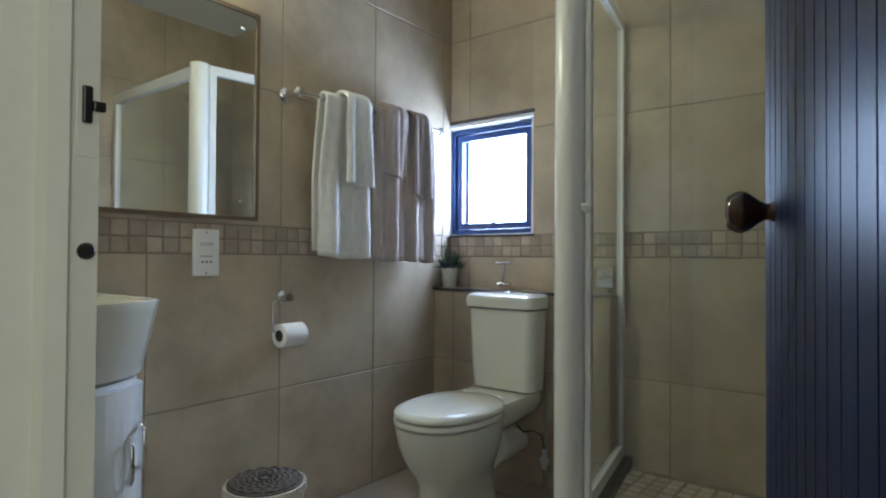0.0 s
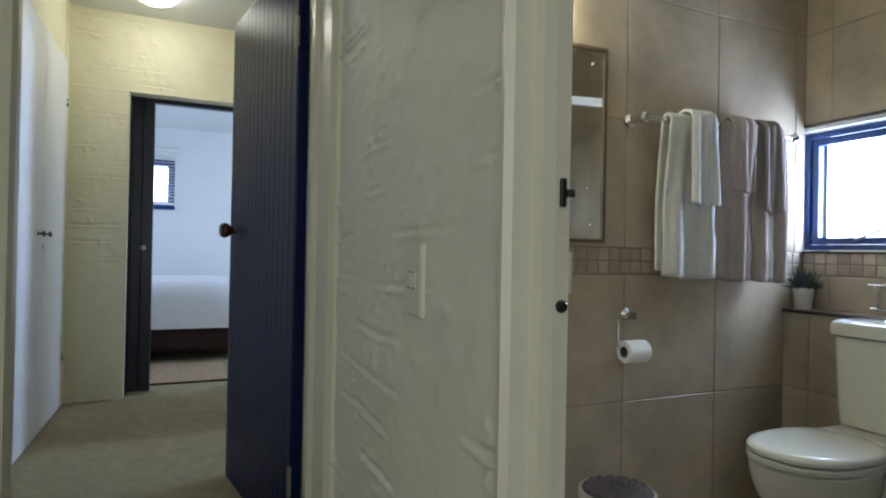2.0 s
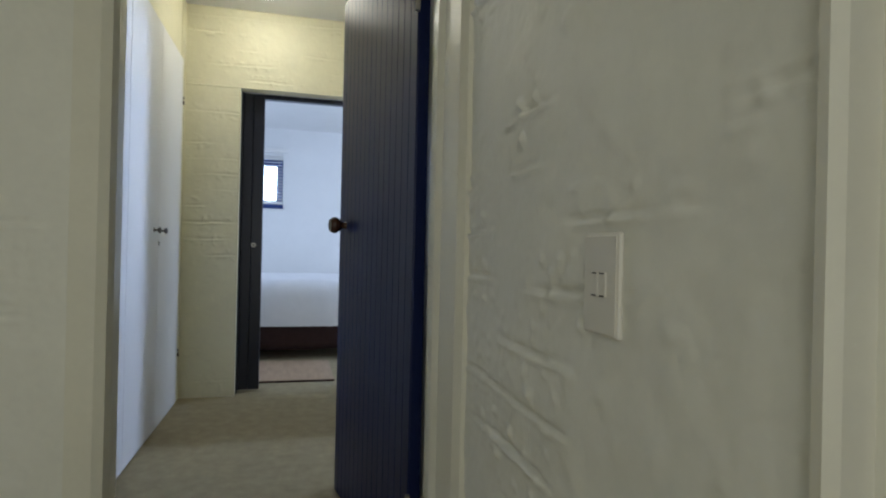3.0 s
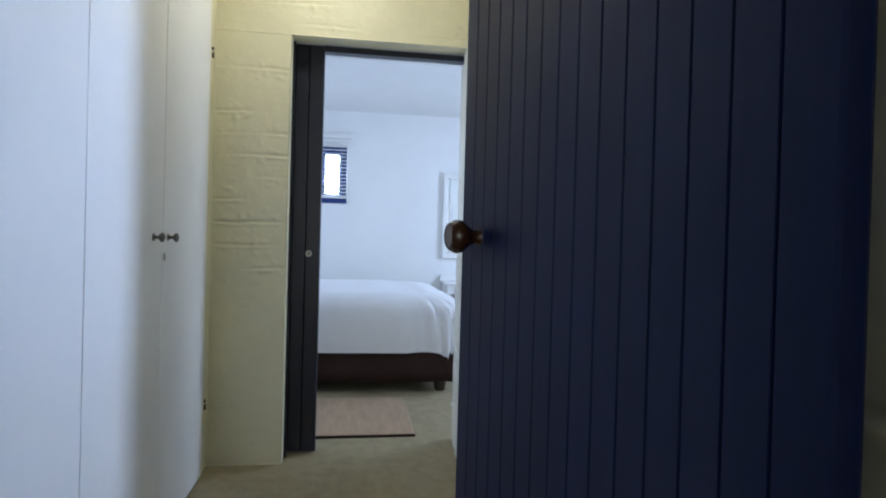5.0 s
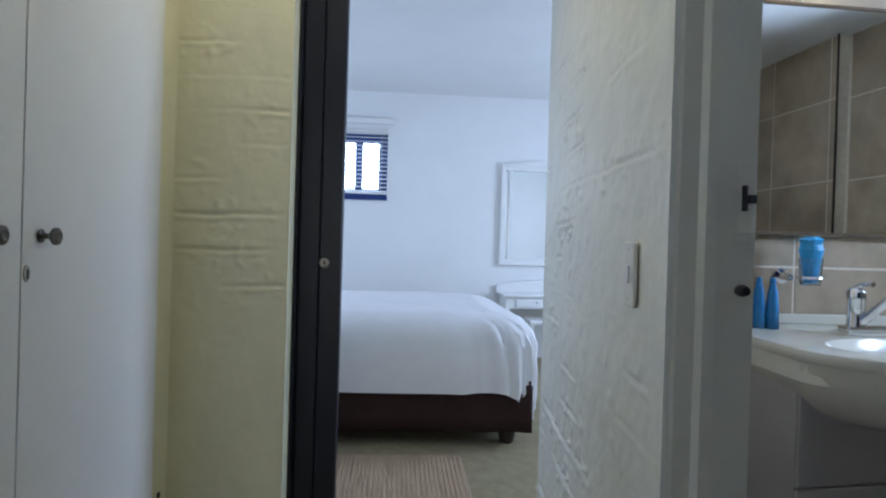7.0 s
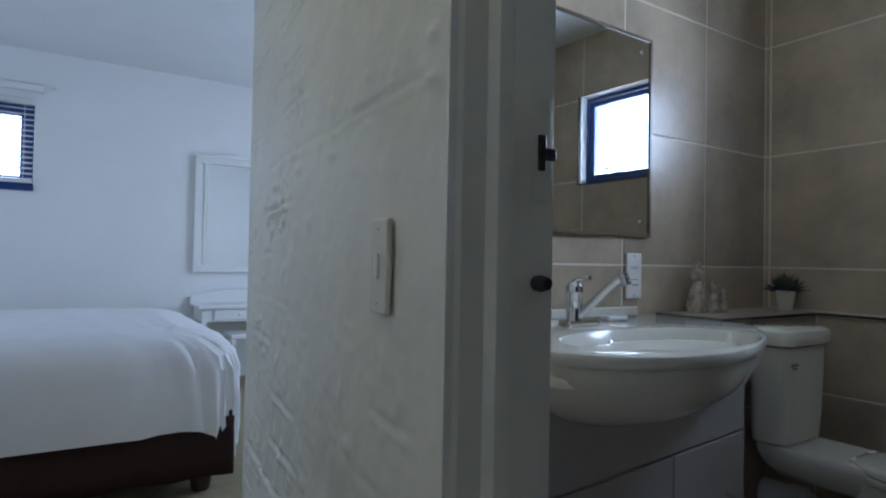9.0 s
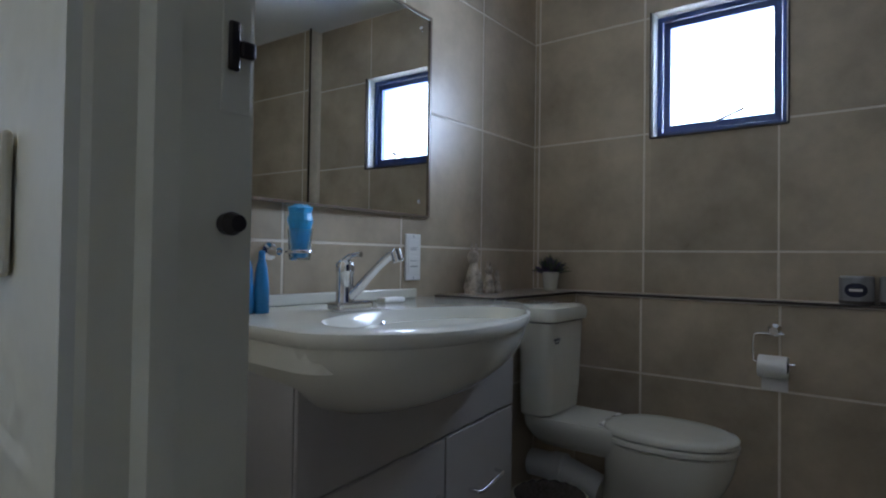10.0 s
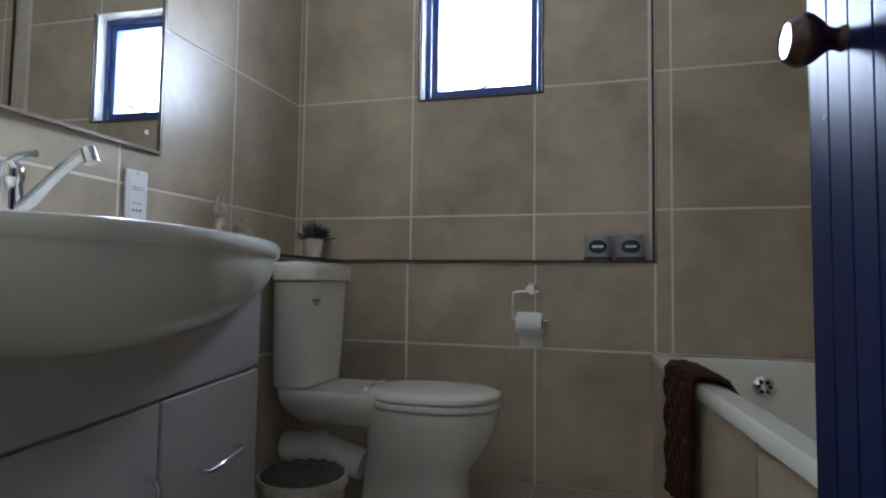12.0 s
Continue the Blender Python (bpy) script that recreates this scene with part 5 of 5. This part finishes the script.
for y0, y1, z0, z1 in ((V0 + 0.032, 1.504, 0.09, 0.506), (1.510, 1.866, 0.09, 0.506)):
    bm = boxes((CX + 0.001, CX + 0.012, y0, y1, z0, z1), bevel=0.004)
    for v in bm.verts:
        if v.co.z > 0.4:
            v.co.z += 0.068 * (v.co.y - 1.5)
    d = part("door", bm, CABINET_SHADED, van2)
    if y0 < 1.4:
        part("handle", tube([(CX + 0.012, y1 - 0.03, 0.355), (CX + 0.042, y1 - 0.03, 0.350), (CX + 0.046, y1 - 0.03, 0.335), (CX + 0.046, y1 - 0.03, 0.26), (CX + 0.042, y1 - 0.03, 0.245), (CX + 0.012, y1 - 0.03, 0.24)], 0.006, 10), CHROME, d, smooth=True)
    else:
        part("handle", tube([(CX + 0.012, 1.625, 0.328), (CX + 0.042, 1.630, 0.326), (CX + 0.046, 1.645, 0.326), (CX + 0.046, 1.745, 0.345), (CX + 0.042, 1.760, 0.348), (CX + 0.012, 1.765, 0.349)], 0.006, 10), CHROME, d, smooth=True)

bm = boxes((CX + 0.001, CX + 0.012, V0 + 0.032, 1.866, 0.513, VT - 0.040), bevel=0.003)
for v in bm.verts:
    if v.co.z < 0.6:
        v.co.z += 0.068 * (v.co.y - 1.5)
part("front_panel", bm, CABINET_SHADED, van2)

tap = thing("basin_mixer", "chrome single-lever basin mixer with long raised spout", "tap")
ty, tx = 1.318, -2.548
part("base_plate", boxes((tx - 0.024, tx + 0.030, ty - 0.045, ty + 0.085, VT - 0.001, VT + 0.026), bevel=0.008), CHROME, tap)
part("body", lathe([(0.027, VT + 0.022), (0.025, VT + 0.032), (0.023, VT + 0.10), (0.026, VT + 0.106), (0.026, VT + 0.128), (0.016, VT + 0.140)], 24, centre=(tx, ty, 0)), CHROME, tap, smooth=True)
part("spout", tube([(tx + 0.010, ty + 0.005, VT + 0.036), (tx + 0.045, ty + 0.012, VT + 0.066), (tx + 0.10, ty + 0.022, VT + 0.120), (tx + 0.135, ty + 0.030, VT + 0.150), (tx + 0.155, ty + 0.034, VT + 0.158)], 0.012, 14, radii=(0.015, 0.013, 0.0115, 0.0115, 0.0125)), CHROME, tap, smooth=True)
part("nozzle", tube([(tx + 0.154, ty + 0.034, VT + 0.167), (tx + 0.164, ty + 0.037, VT + 0.138)], 0.0145, 14), CHROME, tap, smooth=True)
part("lever", tube([(tx, ty, VT + 0.136), (tx + 0.015, ty + 0.002, VT + 0.150), (tx + 0.040, ty + 0.004, VT + 0.156), (tx + 0.056, ty + 0.006, VT + 0.155)], 0.006, 10, radii=(0.012, 0.008, 0.006, 0.008)), CHROME, tap, smooth=True)
soap = thing("soap_bar", "small white soap on the basin top", "soap")
part("bar", boxes((-2.70, -2.66, 1.60, 1.70, VT, VT + 0.016), bevel=0.005), PLASTIC, soap)

for i, (x, y) in enumerate(((-2.665, 1.040), (-2.655, 1.078), (-2.645, 1.117))):
    bt = thing("bottle", "slim tapered blue toiletry bottle on the basin top", "bottle", (x, y, VT), group="three blue bottles")
    part("body", lathe([(0.019, 0), (0.021, 0.004), (0.020, 0.06), (0.015, 0.115), (0.009, 0.140)], 20), BLUE_BOTTLE, bt, smooth=True)
    part("cap", lathe([(0.009, 0.1405), (0.0085, 0.158), (0.005, 0.162)], 16), BLUE_BOTTLE, bt, smooth=True)

hold = thing("tumbler_holder", "chrome wall ring holding a frosted glass tumbler", "tumbler holder", (VW, 1.240, 1.02))
bm = lathe([(0.026, 0), (0.026, 0.006), (0.014, 0.012), (0.011, 0.05)], 20)
bmesh.ops.transform(bm, matrix=pose(0, 0, 0, 0, 90, 0), verts=bm.verts)
part("rosette", bm, CHROME, hold, smooth=True)
part("ring", tube([(0.085 + 0.037 * math.cos(a), 0.045 + 0.037 * math.sin(a), 0.0) for a in (2 * math.pi * k / 28 for k in range(29))], 0.005, 8), CHROME, hold, smooth=True)
cup = thing("tumbler", "frosted glass tumbler in a wall ring", "tumbler", (VW + 0.085, 1.285, 0.995))
part("glass", lathe([(0.028, 0), (0.030, 0.003), (0.036, 0.090), (0.0335, 0.090), (0.0275, 0.008)], 28), TUMBLER, cup, smooth=True)
wrap = thing("wrapped_toiletry", "crumpled bright blue wrapped toiletry in a tumbler", "toiletry", (VW + 0.085, 1.285, 1.005))
bm = bmesh.new()
rings = []
for k, (rr, z) in enumerate(((0.018, 0), (0.024, 0.05), (0.030, 0.085), (0.034, 0.105), (0.030, 0.125), (0.034, 0.140), (0.016, 0.150))):
    rings.append([(rr * (1 + 0.22 * noise.noise(Vector((3 * math.cos(a), 3 * math.sin(a), k)))) * math.cos(a), rr * math.sin(a) * 1.1, z + 0.008 * noise.noise(Vector((2 * math.cos(a), 2 * math.sin(a), k + 9)))) for a in (2 * math.pi * i / 18 for i in range(18))])
loft(bm, rings)
part("wrapper", bm, BLUE_CAP, wrap)

cat = thing("figurine", "small grey stoneware cat figurine with two kittens", "figurine", (-2.735, 2.212, 0.862))
bm = bmesh.new()
for x, y, s in ((0, 0, 1.30), (0.035, 0.062, 0.82), (0.05, 0.105, 0.62)):
    lathe([(0.029 * s, 0), (0.033 * s, 0.02 * s), (0.024 * s, 0.06 * s), (0.013 * s, 0.095 * s), (0.012 * s, 0.10 * s)], 16, bm, centre=(x, y, 0))
    lathe([(0.008 * s, 0.095 * s), (0.018 * s, 0.104 * s), (0.021 * s, 0.118 * s), (0.016 * s, 0.132 * s), (0.005 * s, 0.138 * s)], 16, bm, centre=(x, y, 0))
    for e in (-1, 1):
        lathe([(0.007 * s, 0.126 * s), (0.005 * s, 0.148 * s), (0.0015 * s, 0.165 * s)], 8, bm, centre=(x, y + e * 0.012 * s, 0))
part("figure", bm, STONE_FIG, cat, smooth=True)

for x in (-1.452, -1.332):
    rl = thing("spare_roll", "grey-wrapped spare toilet roll with dark oval label", "toilet roll", (x, 2.781, 0.862), group="spare rolls on the ledge")
    part("wrapper", lathe([(0.050, 0), (0.0525, 0.004), (0.0525, 0.096), (0.047, 0.102), (0.02, 0.100)], 32), GREY_WRAP, rl, smooth=True)
    bm = bmesh.new()
    lab = [[(0.0531 * math.sin(u), -0.0531 * math.cos(u), z) for u in (-0.70 * (1 - ((k - 4) / 4.2) ** 2) ** 0.5 * (1 - 2 * i / 10) for i in range(11))] for k, z in ((k, 0.052 + 0.0062 * (k - 4)) for k in range(9))]
    loft(bm, lab, closed=False)
    part("label", bm, NAVY_PRINT, rl, "dark navy oval label")
    part("print", boxes((-0.020, 0.020, -0.0548, -0.0538, 0.048, 0.057)), PLASTIC, rl, "plain white print bar")
    part("base_band", lathe([(0.0528, 0.002), (0.0528, 0.014)], 32), FIG_DARK, rl)

# bath
bath = thing("bathtub", "white built-in bathtub with tiled side panel", "bathtub")
B0, B1, BY0, BY1, BT = -1.268, -0.475, 1.05, 2.735, 0.525


def splay(bm):
    """The open side of the bath is not quite square to the end wall."""
    for v in bm.verts:
        v.co.x += SPLAY * (BY1 - v.co.y) * max(0.0, min(1.0, (B1 - v.co.x) / (B1 - B0)))


SPLAY = 0.105


def tub_ring(x0, x1, y0, y1, r, z):
    return [((x0 + x1) / 2 + a, (y0 + y1) / 2 + b, z) for a, b in rounded(x1 - x0, y1 - y0, r, 6)]


bm = bmesh.new()
loft(bm, [tub_ring(B0, B1, BY0, BY1, 0.02, BT - 0.035), tub_ring(B0, B1, BY0, BY1, 0.02, BT - 0.008), tub_ring(B0 + 0.006, B1 - 0.006, BY0 + 0.006, BY1 - 0.006, 0.02, BT),
          tub_ring(B0 + 0.062, B1 - 0.05, BY0 + 0.07, BY1 - 0.085, 0.10, BT), tub_ring(B0 + 0.075, B1 - 0.06, BY0 + 0.085, BY1 - 0.095, 0.11, BT - 0.018),
          tub_ring(B0 + 0.10, B1 - 0.085, BY0 + 0.16, BY1 - 0.125, 0.12, 0.25), tub_ring(B0 + 0.15, B1 - 0.13, BY0 + 0.25, BY1 - 0.18, 0.12, 0.13)], cap0=False)
splay(bm)
part("tub", bm, CERAMIC, bath, smooth=True)
bm = lathe([(0.034, 0), (0.034, 0.006), (0.028, 0.010)], 28)
bmesh.ops.transform(bm, matrix=pose(-0.918, 2.628, 0.441, 84, 0, 0), verts=bm.verts)
ov = part("overflow", bm, CHROME, bath, "round chrome overflow", smooth=True)
for k in range(6):
    a = 2 * math.pi * k / 6
    bm = lathe([(0.0065, 0), (0.0065, 0.0015)], 12)
    bmesh.ops.transform(bm, matrix=pose(-0.918 + 0.018 * math.cos(a), 2.6175, 0.441 + 0.018 * math.sin(a), 84, 0, 0), verts=bm.verts)
    part("hole", bm, FIG_DARK, ov)
part("grip", tube([(-0.575, 1.75, 0.40), (-0.60, 1.78, 0.405), (-0.60, 1.98, 0.405), (-0.575, 2.01, 0.40)], 0.011, 12), STEEL, bath, smooth=True)
part("grip", tube([(-1.120, 2.135, 0.430), (-1.085, 2.120, 0.448), (-1.058, 2.085, 0.460), (-1.046, 2.01, 0.462), (-1.040, 1.94, 0.452), (-1.055, 1.90, 0.440), (-1.100, 1.885, 0.425)], 0.012, 12), STEEL, bath, smooth=True)
bm = boxes((B0 + 0.02, B0 + 0.10, BY0 + 0.01, BY1, 0.0, BT - 0.036), (B0 + 0.20, B1, BY0 + 0.01, BY0 + 0.09, 0.0, BT - 0.036))
for v in bm.verts:
    if v.co.x < B0 + 0.15:
        v.co.x += SPLAY * (BY1 - v.co.y)
panel = structure(part("bath_panel", bm, GROUT), "tiled side panel of the bathtub", "bath panel")

mat = thing("bath_mat", "dark brown bobbled bath mat over the tub edge", "bath mat")
bm = bmesh.new()
path = [(B0 - 0.014, 0.20), (B0 - 0.014, 0.30), (B0 - 0.014, 0.42), (B0 - 0.014, BT - 0.01), (B0 - 0.005, BT + 0.012), (B0 + 0.03, BT + 0.016), (B0 + 0.065, BT + 0.008), (B0 + 0.088, BT - 0.03), (B0 + 0.10, BT - 0.10)]
fine = []
for (x0, z0), (x1, z1) in zip(path, path[1:]):
    for k in range(6):
        fine.append((x0 + (x1 - x0) * k / 6, z0 + (z1 - z0) * k / 6))
rows = []
for u, (x, z) in enumerate(fine):
    row = []
    for j in range(71):
        v = j / 70
        y = 2.045 + 0.285 * v
        b = 0.011 * abs(math.sin(v * 22.0)) * abs(math.sin(u * 0.62 + 1.3 * math.floor(v * 7)))
        row.append(bm.verts.new((x - b + SPLAY * (BY1 - y), y + 0.006 * noise.noise(Vector((u * 0.1, v * 2, 1))), z + b * 0.6 - (0.03 * v if u < 4 else 0))))
    rows.append(row)
for a, b in zip(rows, rows[1:]):
    for j in range(70):
        bm.faces.new((a[j], a[j + 1], b[j + 1], b[j]))
mo = part("mat_cloth", bm, BATH_MAT, mat, smooth=True)
bm = bmesh.new()
rng = random.Random(12)
for i in range(7):
    for j in range(10):
        by = 2.065 + 0.040 * i + rng.uniform(-0.007, 0.007)
        bz = 0.225 + 0.032 * j + rng.uniform(-0.006, 0.006)
        br = rng.uniform(0.006, 0.0095)
        ball = bmesh.ops.create_icosphere(bm, subdivisions=1, radius=br)["verts"]
        bmesh.ops.translate(bm, verts=ball, vec=(B0 - 0.025 + SPLAY * (BY1 - by), by, bz))
tagged(part("bobbles", bm, MAT_BOBBLE, mat, smooth=True), "paler brown looped bobbles on the mat", kind="stuff")
md = mo.modifiers.new("thickness", "SOLIDIFY")
md.thickness = 0.010

# ---- tiles and mosaic, piece by piece ----
MESHES = {}


def tile_mesh(w, h, t, cuts, mat):
    """One tile, w by h, raised t, with eased edges where it meets a joint."""
    key = (round(w, 4), round(h, 4), t, cuts, mat.name)
    if key not in MESHES:
        e = 0.0022
        l, r, b, u = (e if c else 0.0 for c in cuts)
        v = [(0, 0, 0), (w, 0, 0), (w, h, 0), (0, h, 0), (0, 0, t - e), (w, 0, t - e), (w, h, t - e), (0, h, t - e), (l, b, t), (w - r, b, t), (w - r, h - u, t), (l, h - u, t)]
        f = [(0, 1, 5, 4), (1, 2, 6, 5), (2, 3, 7, 6), (3, 0, 4, 7), (4, 5, 9, 8), (5, 6, 10, 9), (6, 7, 11, 10), (7, 4, 8, 11), (8, 9, 10, 11)]
        me = bpy.data.meshes.new("tile")
        me.from_pydata(v, [], f)
        me.materials.append(mat)
        MESHES[key] = me
    return MESHES[key]


def tiles(parent, origin, ux, us, vs, holes=(), gap=0.0035, mat=TILE, t=0.010, name="tile", skip=None, ups=(0, 0, 1)):
    """Tiles between the joint lines us and vs on the plane through origin, spanned by ux and ups; the plane's normal is ux x ups. holes: (u0, u1, v0, v1)."""
    ux, uz = Vector(ux), Vector(ups)
    nrm = ux.cross(uz)
    g = gap / 2
    for u0, u1 in zip(us, us[1:]):
        for v0, v1 in zip(vs, vs[1:]):
            pieces = [(u0 + g, u1 - g, v0 + g, v1 - g, (1, 1, 1, 1))]
            for a, b, c, d in holes:
                left = []
                for p0, p1, q0, q1, cc in pieces:
                    if p1 <= a or p0 >= b or q1 <= c or q0 >= d:
                        left.append((p0, p1, q0, q1, cc))
                        continue
                    if p0 < a:
                        left.append((p0, a, q0, q1, (cc[0], 0, cc[2], cc[3])))
                    if p1 > b:
                        left.append((b, p1, q0, q1, (0, cc[1], cc[2], cc[3])))
                    m0, m1 = max(p0, a), min(p1, b)
                    if q0 < c:
                        left.append((m0, m1, q0, c, (0, 0, cc[2], 0)))
                    if q1 > d:
                        left.append((m0, m1, d, q1, (0, 0, 0, cc[3])))
                pieces = left
            for p0, p1, q0, q1, cc in pieces:
                if p1 - p0 < 0.004 or q1 - q0 < 0.004:
                    continue
                ob = new(name, tile_mesh(p1 - p0, q1 - q0, t, cc, mat))
                at = Vector(origin) + ux * p0 + uz * q0
                m = Matrix.Identity(4)
                m.col[0][:3], m.col[1][:3], m.col[2][:3], m.col[3][:3] = ux, uz, nrm, at
                ob.matrix_world = m
                ob.parent = parent


def lines(lo, hi, start, step):
    out = [lo]
    k = math.ceil((lo - start) / step - 1e-6)
    while start + k * step < hi - 0.015:
        if start + k * step > lo + 0.015:
            out.append(start + k * step)
        k += 1
    return out + [hi]


def setting(name):
    return bpy.data.objects[name]


b1w, b1n, b1e, b1s = (setting("wall_bath_one_" + s) for s in ("west", "north", "east", "south"))
# local u runs so that the plane faces the room
R1 = [0.0, 0.478, 0.957]
R1U = [1.057, 1.540, 2.020, 2.5]
NY = (0, 1, 0)
tiles(b1w, (-0.010, 0, 0), NY, lines(0.456, 2.49, 1.955, 0.474), R1)
tiles(b1w, (-0.010, 0, 0), NY, lines(0.456, 2.49, 1.955, 0.474), R1U)
NX = (1, 0, 0)
UX = lines(0.0, 1.96, 1.064, 0.474)
W1 = [(WX0 - 0.1, WX1, WZ0, WZ1)]
tiles(b1n, (0, 2.50, 0), NX, UX, R1)
tiles(b1n, (0, 2.50, 0), NX, UX, R1U, W1)
tiles(b1n, (0, 2.375, 0), NX, lines(0.0, 0.872, 0.116, 0.474), [0.0, 0.478, 0.797])
tiles(b1e, (1.96, 0, 0), (0, -1, 0), lines(-2.49, -0.53, -2.01, 0.474), R1)
tiles(b1e, (1.96, 0, 0), (0, -1, 0), lines(-2.49, -0.53, -2.01, 0.474), R1U)
tiles(b1s, (0, 0.446, 0), (-1, 0, 0), lines(-1.03, 0.0, -0.53, 0.474), R1)
tiles(b1s, (0, 0.446, 0), (-1, 0, 0), lines(-1.03, 0.0, -0.53, 0.474), R1U)
MV = [0.958, 1.0075, 1.0565]
tiles(b1w, (-0.010, 0, 0), NY, lines(0.55, 2.49, 0.55, 0.0505), MV, gap=0.005, mat=MOSAIC, t=0.011, name="mosaic_tile")
tiles(b1n, (0, 2.50, 0), NX, lines(0.0, 1.96, 0.0, 0.0505), MV, gap=0.005, mat=MOSAIC, t=0.011, name="mosaic_tile")
tiles(b1e, (1.96, 0, 0), (0, -1, 0), lines(-2.49, -1.75, -2.49, 0.0505), MV, gap=0.005, mat=MOSAIC, t=0.011, name="mosaic_tile")
tiles(floor_1, (0, 0, -0.006), NX, lines(0.0, 1.96, 0.24, 0.474), lines(0.47, 2.375, 0.30, 0.474), mat=FLOOR_TILE, t=0.008, name="floor_tile", ups=(0, 1, 0))
# bathroom two
b2w, b2n, b2e, b2s = (setting("wall_bath_two_" + s) for s in ("west", "north", "east", "south"))
R2 = [0.0, 0.522, 1.052, 1.578, 2.10, 2.5]
G2 = 0.007
tiles(b2w, (-2.80, 0, 0), NY, lines(0.506, 2.827, 2.350, 0.530), R2, gap=G2)
tiles(b2w, (-2.53, 0, 0), NY, lines(2.04, 2.74, 2.350, 0.530), [0.0, 0.522, 0.851], gap=G2)
tiles(b2w, (0, 2.04, 0), NX, [-2.79, -2.52], [0.0, 0.522, 0.851], gap=G2)
tiles(b2n, (0, 2.83, 0), NX, lines(-2.79, -1.2585, -1.703, 0.530), [0.862] + R2[2:], [(VX0, VX1, VZ0, VZ1)], gap=G2)
tiles(b2n, (0, 2.75, 0), NX, lines(-2.52, -1.2475, -1.687, 0.528), [0.0, 0.522, 0.851], gap=G2)
tiles(b2n, (0, 2.75, 0), NX, [-1.2455, -1.187, -0.660, -0.47], R2, gap=G2)
tiles(b2e, (-0.47, 0, 0), (0, -1, 0), lines(-2.74, -0.56, -2.21, 0.530), R2, gap=G2)
tiles(b2s, (0, 0.496, 0), (-1, 0, 0), lines(1.836, 2.79, 2.26, 0.530), R2, gap=G2)
tiles(panel, (B0 + 0.020 + SPLAY * BY1, 0, 0), (SPLAY, -1, 0), lines(-2.735, -1.06, -2.21, 0.530), [0.0, BT - 0.037], gap=G2)
tiles(floor_2, (0, 0, -0.006), NX, lines(-2.79, -0.48, -1.687, 0.530), lines(0.47, 2.75, 0.62, 0.530), gap=G2, mat=FLOOR_TILE, t=0.008, name="floor_tile", ups=(0, 1, 0))
# slate strip and shelf tile on the ledges
structure(part("ledge", boxes((0.001, 0.868, 2.3765, 2.4885, 0.8092, 0.8098)), FLOOR_TILE), "tiled top of the ledge", "ledge")

# ---- true size ----
for me in bpy.data.meshes:
    me.transform(Matrix.Scale(SCALE, 4))
for ob in scene.objects:
    if ob.type != "CAMERA":
        ob.location = ob.location * SCALE
for lamp in bpy.data.lights:
    lamp.size, lamp.size_y, lamp.energy = lamp.size * SCALE, lamp.size_y * SCALE, lamp.energy * SCALE ** 2
